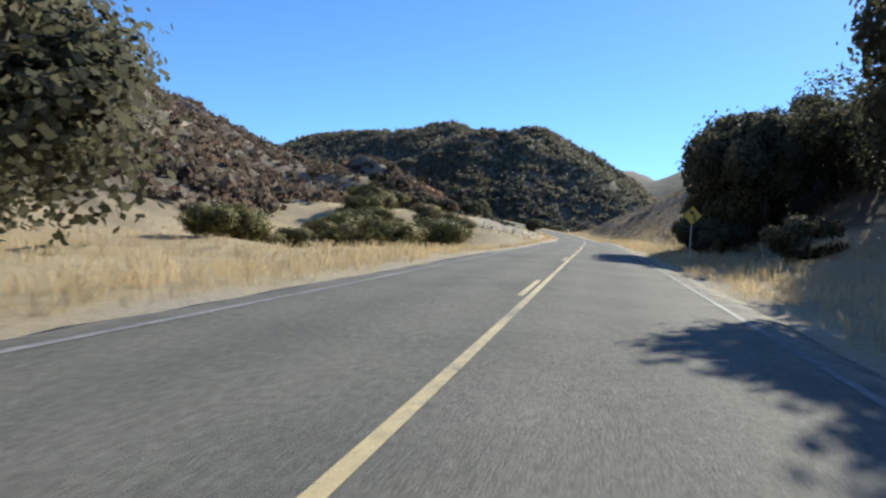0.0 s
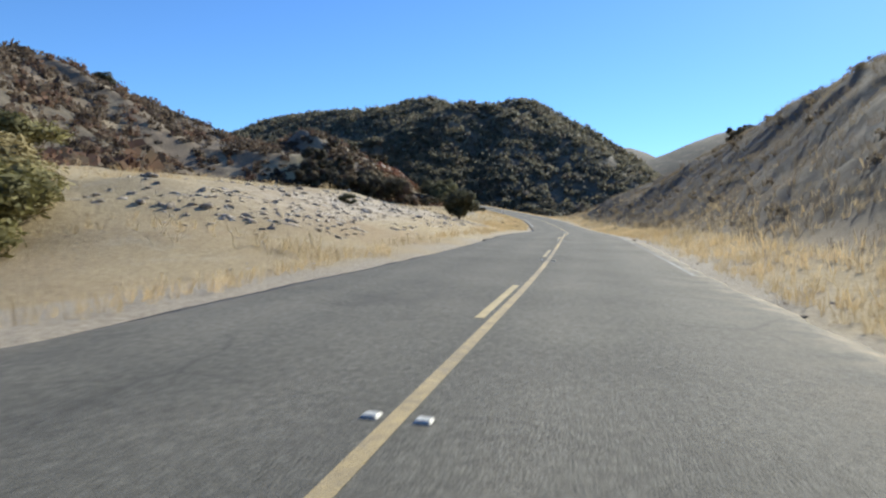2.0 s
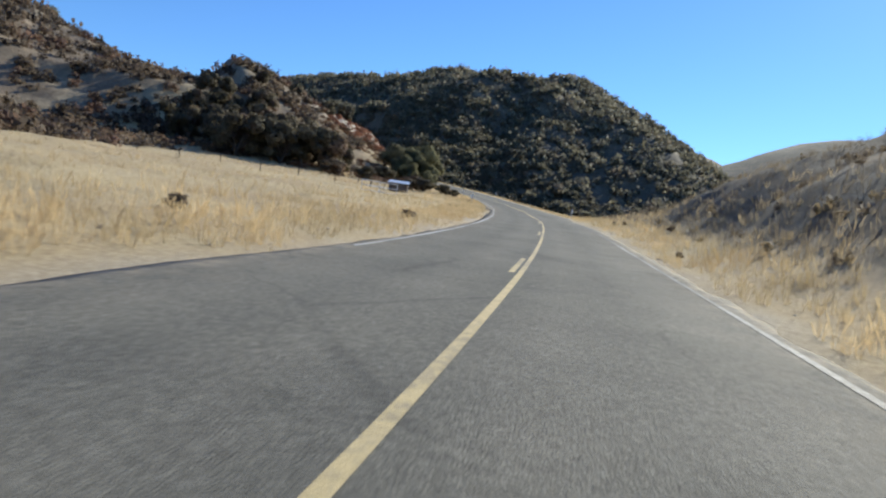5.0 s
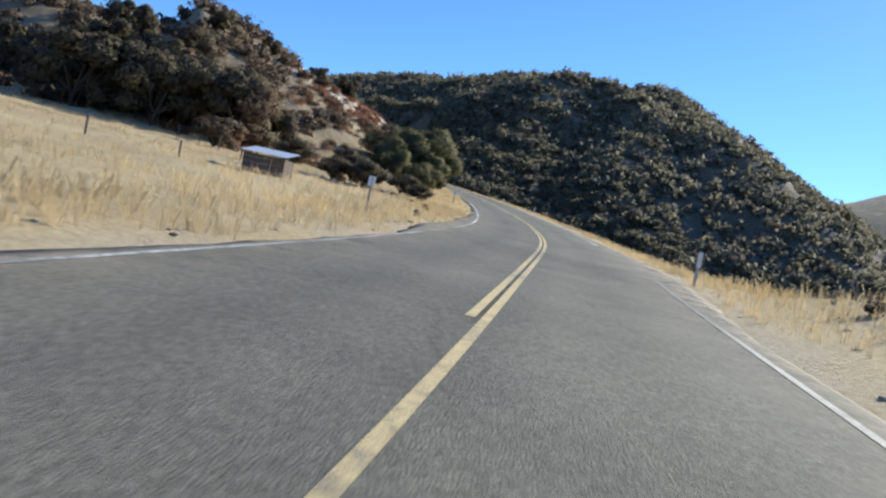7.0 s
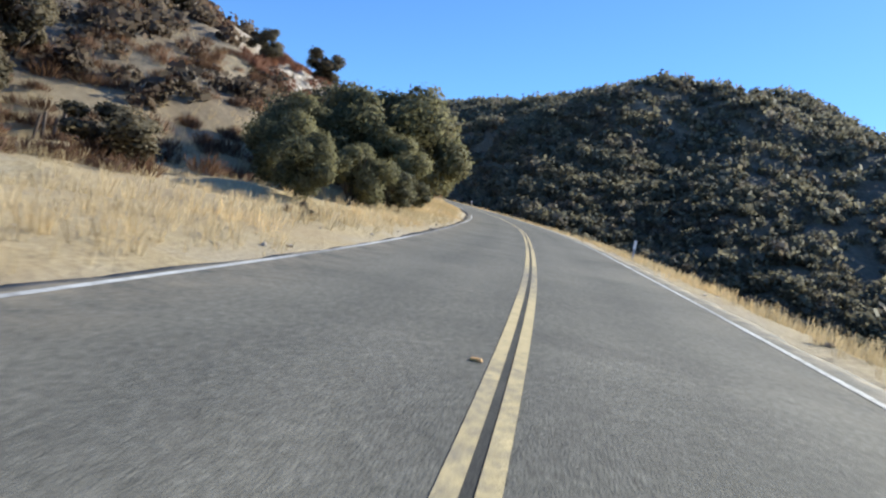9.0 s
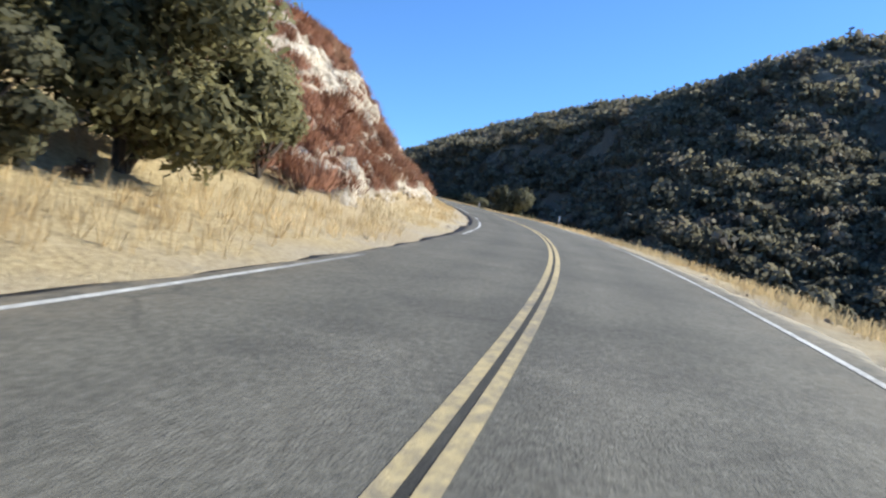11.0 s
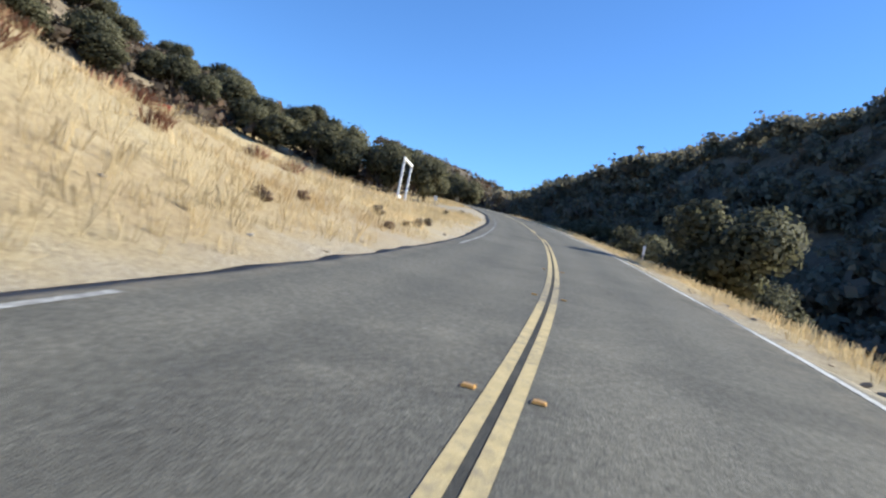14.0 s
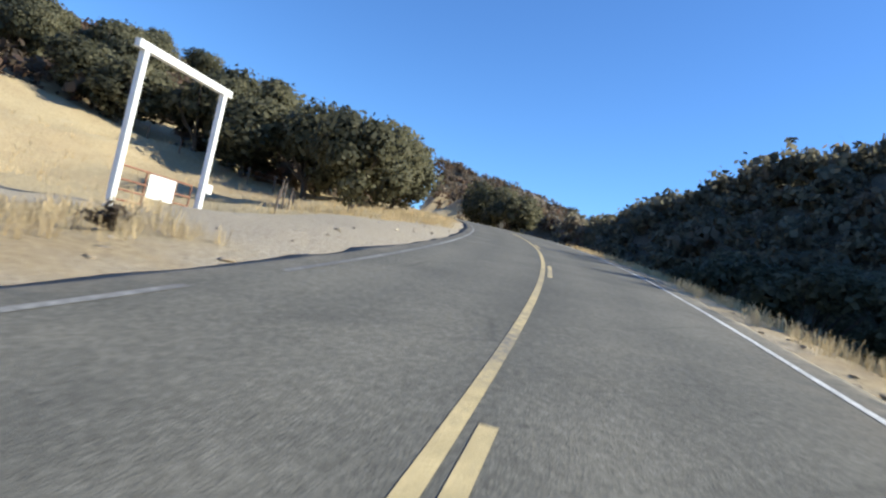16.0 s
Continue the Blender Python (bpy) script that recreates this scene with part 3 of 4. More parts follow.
def sizes(p, lo, hi, seed):
    return lo + (hi - lo) * np.random.default_rng(seed).beta(1.6, 2.6, len(p))


# dense scrub on the far hill
p = spots(-330, 190, 350, 660, 3.1, 1, lambda x, y, z, s, d: (main_hill(x, y) > z - 6) & (d > 24))
near = road_place(p[:, 0], p[:, 1])[1] < 75
scatter("far_hill_scrub", far_bush, p[~near], sizes(p[~near], 1.8, 4.2, 2), FAR_SCRUB, "dense dark chaparral scrub covering the far hill", "scrub", 3)
scatter("far_hill_scrub", mid_bush, p[near], sizes(p[near], 1.8, 4.2, 4), FAR_SCRUB, "dark chaparral scrub on the hillside across the ravine", "scrub", 11, sink=-.15)
# scrub in the ravine beside the road
p = spots(-130, 75, 205, 470, 2.7, 8, lambda x, y, z, s, d: (s > 204) & (d > 11) & ((d < 30) | (main_hill(x, y) < z + 3)) & (d < 60))
near = np.abs(road_place(p[:, 0], p[:, 1])[1]) < 22
scatter("ravine_scrub", mid_bush, p[~near], sizes(p[~near], 1.1, 2.9, 9), FAR_SCRUB, "grey-green scrub filling the ravine below the road", "scrub", 10, sink=-.15)
scatter("ravine_scrub", bush_templates(260, 6, 140, leaf=.062, lumps=12), p[near], sizes(p[near], .9, 2.3, 15), FAR_SCRUB, "grey-green scrub on the drop below the road edge", "scrub", 18, sink=-.1)
p = spots(-130, 75, 290, 480, 2.7, 13, lambda x, y, z, s, d: (d > 22) & (d < 85) & (s > 290))
scatter("ravine_scrub", mid_bush, p, sizes(p, 1.2, 3.0, 14), FAR_SCRUB, "dark scrub on the shaded slope across the ravine", "scrub", 19, sink=-.15)
# brown and green bushes on the left hillsides, with bare gaps
p = spots(-330, 0, 60, 640, 2.75, 5, lambda x, y, z, s, d: ((left_hill(x, y) > z - 3) | (d < -np.interp(s, *TOE_LEFT) - 8)) & ((d < -np.interp(s, *TOE_LEFT) - 1) | ((s > 440) & (d < -9)) | ((s > 242) & (s < 292) & (d < -12)) | (y > 450))
          & (gaps(x, y) > np.where((x > -24) & (y > 270), -.7, -.85)) & (d > -190) & ~((s > 300) & (s < 356) & (d > -30)) & (np.abs(d) > 9))
near = p[:, 1] < 330
q = p[near & (np.hypot(p[:, 0] - 20, p[:, 1] - 225) < 95)]
far_p = p[~(near & (np.hypot(p[:, 0] - 20, p[:, 1] - 225) < 95))]
scatter("hillside_scrub", far_bush, far_p, sizes(far_p, 1.1, 3.0, 6), CHAPARRAL, "brown and grey-green chaparral bushes on the dry hillside", "scrub", 7)
scatter("hillside_scrub", mid_bush, q, sizes(q, 1.0, 2.8, 16), CHAPARRAL, "brown and grey-green chaparral bushes on the steep slope", "scrub", 17)
# thin scrub on the slope beside the first straight, shade put into its grey
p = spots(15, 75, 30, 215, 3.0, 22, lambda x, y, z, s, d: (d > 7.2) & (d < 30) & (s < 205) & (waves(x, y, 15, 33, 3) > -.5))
scatter("slope_scrub", far_bush, p, sizes(p, .25, .8, 23), GREY_BRUSH, "low brush on the grassy slope, its grey tone standing in for shade", "scrub", 24, sink=-.05)

# ---- loose rock ----
def rock_templates(count, seed):
    out = []
    rng = np.random.default_rng(seed)
    for k in range(count):
        bm = bmesh.new()
        bmesh.ops.create_icosphere(bm, subdivisions=2, radius=1.15)
        cuts = [(Vector(rng.normal(size=3)).normalized(), rng.uniform(.35, .75)) for _ in range(11)]
        for v in bm.verts:
            for n, r in cuts:
                over = v.co.dot(n) - r
                if over > 0:
                    v.co -= n * over
            v.co *= 1 + .07 * noise.noise(v.co * 2.3 + Vector((k, 0, 0)))
            v.co.z *= .75
        out.append((np.array([v.co[:] for v in bm.verts]), np.array([[v.index for v in f.verts] for f in bm.faces])))
        bm.free()
    return out


def rock_material():
    m = material("pale_rock", 0.9)
    n = Nodes(m)
    c = n.ramp(n.noise(2.6, 8, 0.75), (0.36, (0.20, 0.155, 0.115)), (0.47, (0.45, 0.39, 0.32)), (0.64, (0.66, 0.61, 0.54)))
    c = n.mix(1.0, c, n.ramp(n.noise(.35, 4), (.35, (.78, .74, .68)), (.65, (1.15, 1.12, 1.08))), "MULTIPLY")
    n.colour(c)
    n.bump(n.math("ADD", n.noise(7.0, 8, 0.75), n.voronoi(2.3)), 0.9, 0.12)
    return m


ROCK = rock_material()
rocks = rock_templates(6, 77)
def cells(u, v, size, seed):
    """Random blocks of a broken surface: each place gets the height and tilt of the nearest seed."""
    rng = np.random.default_rng(seed)
    n = int(np.ptp(u) * np.ptp(v) / size ** 2)
    su, sv = rng.uniform(u.min(), u.max(), n), rng.uniform(v.min(), v.max(), n)
    k = np.concatenate([np.argmin((u[i:i + 2000, None] - su) ** 2 + 1.8 * (v[i:i + 2000, None] - sv) ** 2, 1) for i in range(0, len(u), 2000)])
    lift, tu, tv = rng.uniform(-1, 1, n), rng.normal(0, .5, n), rng.normal(0, .5, n)
    return size * (.42 * lift[k] + tu[k] * (u - su[k]) / size * .5 + tv[k] * (v - sv[k]) / size * .5)


def rock_cut():
    """Broken pale rock on the steep side of the road cut."""
    s, w = np.arange(298, 342, .25), np.arange(5.6, 27, .25)
    ss, ww = (a.ravel() for a in np.meshgrid(s, w, indexing="ij"))
    rng = np.random.default_rng(12)
    ss, ww = ss + rng.uniform(-.09, .09, len(ss)), ww + rng.uniform(-.09, .09, len(ww))
    q = on_road(ss, -ww)
    z = land(q[:, 0], q[:, 1])[0]
    h = cells(ss, ww, 3.0, 5) * .15 + cells(ss, ww, 1.1, 6) * .35 + cells(ss, ww, .5, 7) * .7
    h += rng.uniform(-.13, .13, len(h)) - np.median(h)
    edge = np.clip(np.min([ss - 298.5, 341.5 - ss, (ww - 5.7) * 1.4 - .4 * np.sin(ss * .9) - .5 * np.sin(ss * .37), (27 - ww) * .5], 0) / 1.6, 0, 1)
    rx, ry = (np.interp(ss, RUN, RIGHT[:, k]) for k in range(2))
    out = np.stack([rx * .7, ry * .7, np.full(len(ss), .7)], 1)
    v = np.stack([q[:, 0], q[:, 1], z - .35 + .62 * edge], 1) + out * (h * edge)[:, None]
    ob = mesh_object("rock_face", v, grid_faces(len(s), len(w)), ROCK)
    return tagged(ob, "pale fractured rock breaking out of the steep road cut", "rock", kind="stuff")


rock_cut()
p = spots(-45, 20, 280, 354, .5, 71, lambda x, y, z, s, d: (s > 297) & (s < 342) & (d < -6.0) & (d > -21) & (waves(x, y, 4, 39, 2) > -.2))
p[:, 2] += .3 * np.clip((-road_place(p[:, 0], p[:, 1])[1] - 5.8) / 1.2, 0, 1)
scatter("fallen_rocks", rocks, p, sizes(p, .05, .21, 72), ROCK, "loose angular stones at the foot of the road cut", "rock", 73, squash=(.8, 1.5), sink=.2)
p = spots(0, 24, 68, 118, .42, 74, lambda x, y, z, s, d: (s > 74) & (s < 111) & (d < -6) & (d > -14.5) & (waves(x, y, 7, 38, 3) > -.6))
scatter("bank_rubble", rocks, p, sizes(p, .06, .27, 75), ROCK, "grey-white rubble on the low roadside bank", "rock", 76, sink=.3)
p = spots(-60, 45, 20, 420, 1.6, 78, lambda x, y, z, s, d: (np.abs(d) > 4.1) & (np.abs(d) < 6.2))
scatter("shoulder_stones", rocks, p, sizes(p, .03, .12, 79), ROCK, "small loose stones along the dusty road shoulder", "stones", 80, sink=.2)


# ---- dry grass ----
def tuft(blades, seed, spread=.16):
    rng = np.random.default_rng(seed)
    v, f = [], []
    for k in range(blades):
        a, r, lean = rng.uniform(0, 2 * np.pi), spread * rng.uniform(0, 1) ** .5, rng.uniform(.05, .45)
        h, w, turn = rng.uniform(.55, 1.0), rng.uniform(.009, .019), rng.uniform(0, np.pi)
        x, y = r * np.cos(a), r * np.sin(a)
        ux, uy = np.cos(turn) * w, np.sin(turn) * w
        lx, ly = np.cos(a) * lean, np.sin(a) * lean
        i = len(v)
        v += [(x - ux, y - uy, -.05), (x + ux, y + uy, -.05), (x + lx * h + ux * .8, y + ly * h + uy * .8, h), (x + lx * h - ux * .8, y + ly * h - uy * .8, h * .93)]
        f += [(i, i + 1, i + 2, i + 3)]
    return np.array(v), np.array(f)


def along(s0, s1, d0, d1, per, seed, keep=None):
    """Random places beside the road, per of them on a square metre."""
    rng = np.random.default_rng(seed)
    n = int(abs((s1 - s0) * (d1 - d0)) * per)
    s, d = rng.uniform(s0, s1, n), rng.uniform(d0, d1, n)
    q = on_road(s, d)
    z, s2, d2 = land(q[:, 0], q[:, 1])
    ok = np.ones(n, bool) if keep is None else keep(q[:, 0], q[:, 1], s, d)
    return np.stack([q[:, 0], q[:, 1], z], 1)[ok]


tufts = [tuft(8, 70 + k, .26) for k in range(6)]
thick = lambda x, y: waves(x, y, 7, 51, 3)
rocky = lambda s: np.where((s > 296) & (s < 343), 6.2, 99.0)
rubble = lambda s, d: (s > 74) & (s < 112) & (d < -5.0) & (d > -15)
p = np.vstack([
    along(-5, 440, -7, -3.8, 10, 61, lambda x, y, s, d: (thick(x, y) + (-d - 4.2) * 1.5 > -.1) & (-d < rocky(s)) & ~drive(s, d) & ~((s > 40) & (s < 72) & (d < -5)) & ~rubble(s, d)),
    along(-5, 440, -12, -7, 3.4, 69, lambda x, y, s, d: (thick(x, y) > -.8) & (-d < rocky(s)) & ~drive(s, d) & ~rubble(s, d) & ~((s > 40) & (s < 72))),
    along(-5, 440, -24, -12, 1.2, 62, lambda x, y, s, d: (thick(x, y) > -.6) & (-d < rocky(s)) & ~drive(s, d) & ~rubble(s, d)),
    along(120, 440, -45, -24, .7, 63, lambda x, y, s, d: (-d < np.interp(s, *TOE_LEFT) + 2) & (-d < rocky(s))),
    along(-5, 110, -45, -24, .5, 64),
    along(225, 300, -48, -12, 1.0, 58),
    along(344, 396, -42, -7, 2.2, 57),
    along(-5, 440, 4.0, 7, 9, 65, lambda x, y, s, d: thick(x, y) + (d - 4.4) * 1.4 > -.2),
    along(-5, 440, 7, 10, 4, 59, lambda x, y, s, d: thick(x, y) > -.6),
    along(40, 200, 10, 13, .8, 66, lambda x, y, s, d: thick(x, y) > -.3),
    along(60, 200, 24, 34, 1.2, 60),
])
scatter("dry_grass", tufts, p, np.minimum(sizes(p, .16, .56, 67), .2 + .1 * (np.abs(road_place(p[:, 0], p[:, 1])[1]) - 3.6)), STRAW, "tall sun-bleached straw-coloured grass beside the road", "grass", 68, sink=.02)

def broom(stalks, seed):
    """A dome of thin dry stalks spreading from the ground: verts, faces and soft outward normals."""
    rng = np.random.default_rng(seed)
    a, r = rng.uniform(0, 2 * np.pi, stalks), rng.uniform(0, 1, stalks) ** .6
    out = np.stack([np.cos(a), np.sin(a), np.zeros(stalks)], 1)
    foot = out * (.35 * r)[:, None] + [0, 0, -.05]
    tip = out * (.95 * r * rng.uniform(.8, 1.15, stalks))[:, None] + np.stack([np.zeros(stalks)] * 2 + [np.sqrt(1.05 - r ** 2 * .85) * rng.uniform(.75, 1.1, stalks)], 1)
    turn = rng.uniform(0, np.pi, stalks)
    side = np.stack([np.cos(turn), np.sin(turn), np.zeros(stalks)], 1) * rng.uniform(.014, .03, (stalks, 1))
    mid = foot * .45 + tip * .55 + rng.normal(0, .09, (stalks, 3))
    p = np.stack([mid - side * .8, foot * .8 + mid * .2, mid + side * .8, tip], 1).reshape(-1, 3)
    soft = (tip - [0, 0, .15]) / np.linalg.norm(tip, axis=1)[:, None] + rng.normal(0, .2, (stalks, 3))
    soft /= np.linalg.norm(soft, axis=1)[:, None]
    return p, np.arange(4 * stalks).reshape(-1, 4), np.repeat(soft, 4, 0)


# dead grass in the same dull tone, so the slope looks shaded
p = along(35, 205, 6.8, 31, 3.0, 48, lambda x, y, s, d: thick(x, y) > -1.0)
scatter("slope_grass", tufts, p, sizes(p, .25, .62, 49), GREY_BRUSH, "short dead grass on the slope, toned grey-brown to stand in for shade", "grass", 47, sink=.02)


plumes = [broom(125, 90 + k) for k in range(8)]
patchy = lambda x, y: waves(x, y, 15, 35, 3)
p = spots(-50, 24, 270, 356, .66, 26, lambda x, y, z, s, d: (s > 296) & (s < 346) & (d < -6.3 + .35 * waves(x, y, 8, 36, 2)) & (d > -27)
          & (patchy(x, y) > np.interp(s, [286, 300, 316, 330, 346], [-.75, -.55, -.6, -.9, -.8])))
lift = RIGHT[np.clip((road_place(p[:, 0], p[:, 1])[0] + 80).astype(int), 0, len(RIGHT) - 1)]
p[:, :2] += lift * .1
p[:, 2] += .05
scatter("rust_brush", plumes, p, sizes(p, .5, 1.1, 27), RED_BRUSH, "dry rust-red buckwheat brush on the rocky cut", "brush", 28, squash=(.8, 1.15), sink=-.05)

p = spots(-60, 22, 225, 300, 1.7, 29, lambda x, y, z, s, d: (s > 246) & (s < 296) & (d < -13) & (d > -50) & (patchy(x, y) > np.interp(-d, [13, 18, 34, 50], [-.1, -.55, -.3, .2])))
scatter("rust_brush", plumes, p, sizes(p, .7, 1.7, 30), BROWN_BRUSH, "dry rust-brown brush on the slope above the meadow", "brush", 34, squash=(.6, .95), sink=.05)
p = spots(-40, 0, 322, 366, 3.2, 54, lambda x, y, z, s, d: (s > 344) & (s < 364) & (d < -9) & (d > -26))
scatter("rust_brush", plumes, p, sizes(p, .6, 1.2, 55), RED_BRUSH, "scattered rust-red brush in the straw-coloured grass", "brush", 56, squash=(.7, 1.0), sink=.05)


# ---- trees and bushes as things ----
def tube(points, radii, sides=7):
    p = [Vector(q) for q in points]
    v, f = [], []
    for i, q in enumerate(p):
        t = (p[min(i + 1, len(p) - 1)] - p[max(i - 1, 0)]).normalized()
        a = t.cross(Vector((.31, .94, .1))).normalized()
        b = t.cross(a)
        for k in range(sides):
            w = 2 * math.pi * k / sides
            v.append(q + (a * math.cos(w) + b * math.sin(w)) * radii[i])
    for i in range(len(p) - 1):
        for k in range(sides):
            j = (k + 1) % sides
            f.append((i * sides + k, i * sides + j, (i + 1) * sides + j, (i + 1) * sides + k))
    return [tuple(q) for q in v], f


def join(pieces):
    vs, fs, n = [], [], 0
    for v, f in pieces:
        vs.append(np.asarray(v, float))
        fs.append(np.asarray(f) + n)
        n += len(v)
    return np.vstack(vs), np.vstack(fs)


def tree(name, height, spread, seed, leaves, mat, label, category, low=.3, leaf=.06, stretch=1.3, flat=.8, stems=1, ragged=1.0):
    """A trunk or several stems with limbs, and a crown of leaf clumps; its foot is at the origin."""
    rng = np.random.default_rng(seed)
    root = new(name)
    pieces = []
    mid = height * (low + (1 - low) * .5)
    for k in range(stems):
        a0 = rng.uniform(0, 2 * np.pi)
        bx, by = rng.uniform(0, .12, 2) * spread * (stems > 1)
        top = Vector((bx + math.cos(a0) * spread * (.12 + .3 * (stems > 1)), by + math.sin(a0) * spread * (.12 + .3 * (stems > 1)), mid))
        r0 = .035 * height / stems ** .5
        fork = Vector((bx, by, height * low * .8)).lerp(top, .25)
        pieces.append(tube([(bx, by, -.3), (bx + .02, by, height * low * .4), fork, top], [r0 * 1.25, r0, r0 * .8, r0 * .35]))
        for j in range(5):
            a = rng.uniform(0, 2 * np.pi)
            end = Vector((math.cos(a), math.sin(a), 0)) * spread * rng.uniform(.45, .8) + Vector((0, 0, rng.uniform(mid * .85, height * .85)))
            way = fork.lerp(end, .5) + Vector((0, 0, -height * .03))
            pieces.append(tube([fork, way, end], [r0 * .6, r0 * .4, r0 * .12], 5))
    v, f = join(pieces)
    mesh_object("trunk", v, f, BARK, root, shade=True)
    cv, cf, cn = leaf_cloud(leaves, 1.0, seed + 1, flat=flat, lumps=int(12 + spread), leaf=leaf, stretch=stretch, bottom=-.55, ragged=ragged)
    zmin, zmax = cv[:, 2].min(), cv[:, 2].max()
    cv[:, 2] = height * low + (cv[:, 2] - zmin) / (zmax - zmin) * height * (1 - low)
    cv[:, :2] *= spread / np.percentile(np.hypot(cv[:, 0], cv[:, 1]), 97)
    mesh_object("crown", cv, cf, mat, root, normals=cn)
    return tagged(root, label, category)


def stand(ob, s=None, d=None, xy=None, turn=0.0, size=1.0, sink=.1, first=False, label="", group=""):
    """Put a thing, or a copy of it, on the ground."""
    if xy is None:
        q = on_road(s, d)
        xy = (float(q[0]), float(q[1]))
    z = float(land([xy[0]], [xy[1]])[0][0])
    m = pose(xy[0], xy[1], z - sink, 0, 0, turn) @ Matrix.Scale(size, 4)
    if first:
        ob.matrix_basis = m
    else:
        ob = copy_thing(ob, m @ Matrix.Scale(1 / ob.scale.x, 4))
    return tagged(ob, label, group=group)


oak_a = tree("oak_tree", 9.0, 4.8, 101, 17000, OAK, "dark evergreen oak with a dense rounded crown", "tree", low=.03, leaf=.02)
oak_b = tree("oak_tree", 8.0, 5.2, 111, 12000, OAK, "dark evergreen oak with a broad low crown", "tree", low=.06, leaf=.017)
oak_t = tree("oak_tree", 8.4, 3.5, 191, 17000, OAK, "tall dense oak leaning over the road shoulder", "tree", low=.03, leaf=.023, ragged=.8)
oak_d = tree("oak_tree", 9.0, 4.6, 161, 6000, OAK, "dark evergreen oak at the edge of the meadow", "tree", low=.05, leaf=.036)
oak_e = tree("oak_tree", 8.0, 5.0, 171, 6000, OAK, "dark evergreen oak at the edge of the meadow", "tree", low=.06, leaf=.036)
oak_c = tree("oak_tree", 6.0, 3.4, 121, 9000, DUSTY_OAK, "small dusty oak on the dry hillside", "tree", low=.14, leaf=.026, stems=2, ragged=.62)
oak_g = tree("oak_tree", 6.4, 4.2, 126, 9000, DUSTY_OAK, "broad dusty grey-brown oak on the dry hillside", "tree", low=.08, leaf=.026, stems=3, ragged=.55)
oak_r = tree("oak_tree", 6.2, 3.5, 121, 9000, OAK, "rounded dark oak below the road edge", "tree", low=.08, leaf=.034)
shrub = tree("live_oak_shrub", 3.4, 2.4, 131, 5200, OAK, "bushy grey-green live oak shrub", "shrub", low=.02, leaf=.03, stems=3, ragged=.7)
shrub_g = tree("dry_shrub", 3.2, 2.5, 136, 5200, DUSTY_OAK, "open grey-brown shrub in the dry grass", "shrub", low=.02, leaf=.03, stems=4, ragged=.66)
willow = tree("willow_bush", 2.8, 2.3, 141, 5000, WILLOW, "olive-green willow bush in the roadside ditch", "shrub", low=.03, leaf=.024, stretch=2.8, stems=4)
weed = tree("roadside_weed", .75, .5, 151, 260, CHAPARRAL, "small grey-brown weed in the dry grass", "weed", low=.02, leaf=.09, stretch=2.0, stems=3)

LEAFY = foliage("leafy_green", (0.130, 0.130, 0.070), (0.29, 0.275, 0.155), (0.29, 0.235, 0.135), 0.64, through=0.55)
leafy = tree("leafy_tree", 8.0, 4.2, 181, 19000, LEAFY, "tall leafy olive-green tree beside the bend", "tree", low=.02, leaf=.0155, stretch=2.4, stems=3, ragged=.85)
# beside the first stretch
stand(oak_a, 17, -19, turn=20, size=1.35, sink=.5, first=True, group="roadside oaks", label="tall dark oak standing in the dry grass field")
for s, d, t, k in ((17, 12, 70, .72), (28, 13, 140, .6)):
    stand(oak_a, s, d, turn=t, size=k, group="roadside oaks", label="dark evergreen oak beside the road, its crown hanging low")
stand(oak_b, 35, 13.5, turn=10, size=.8, first=True, group="roadside oaks")
stand(oak_b, 40, 13.5, turn=110, size=.6, group="roadside oaks")
for j, (s, d, t, k) in enumerate(((37, 9.3, 10, .82), (40, 9.0, 100, .92), (43, 8.9, 190, .95), (46, 9.4, 280, .95), (49, 10.6, 30, .92), (50, 14, 75, .78), (45, 13.5, 330, .72), (55, 14, 140, .65), (18.5, 10.8, 60, .92), (23, 11.4, 150, .85), (14.5, 10.9, 250, .95))):
    stand(oak_t, s, d, turn=t, size=k, first=(j == 0), group="roadside oaks", label="tall dense oak leaning over the road shoulder")
for s, d, k, t in ((43, 7.4, .65, 10), (36, 7.4, .6, 120), (40, 7.2, .6, 230), (46.5, 7.5, .7, 300), (49.5, 7.6, .7, 60), (44.5, 9.2, 1.15, 200), (47.5, 9.0, 1.2, 20), (50.5, 9.4, 1.2, 90)):
    stand(shrub, s, d, turn=t, size=k, group="roadside shrubs", label="dense low live oak shrub beneath the oaks")
stand(shrub, 24.5, 7.6, turn=50, size=.55, first=True, group="roadside shrubs")
stand(willow, 43, -13, first=True, group="willow bushes")
rng = np.random.default_rng(9)
for s in np.arange(46, 74, 2.4):
    stand(willow, s, -12 - rng.uniform(0, 3), turn=rng.uniform(0, 360), size=rng.uniform(.8, 1.15), group="willow bushes")
for s in np.arange(30, 76, 4.0):
    stand(willow, s, -17.5 - rng.uniform(0, 5), turn=rng.uniform(0, 360), size=rng.uniform(.6, 1.0), group="willow bushes")
for s in np.arange(62, 84, 2.6):
    stand(willow, s, -21 - rng.uniform(0, 5), turn=rng.uniform(0, 360), size=rng.uniform(.9, 1.25), group="willow bushes")
stand(oak_r, 107.3, -8.0, turn=30, size=.4, group="hillside oaks", label="small dark oak on the rocky bank beside the road")
stand(shrub, 89, -10.5, turn=80, size=.2, group="roadside shrubs", label="small dark shrub on top of the pale bank")
stand(oak_c, xy=(58.1, 161.6), turn=80, size=.5, first=True, group="hillside oaks", label="small oak on the crest of the grassy slope")
stand(oak_c, xy=(61.2, 164.5), turn=10, size=.4, group="hillside oaks", label="small oak on the crest of the grassy slope")
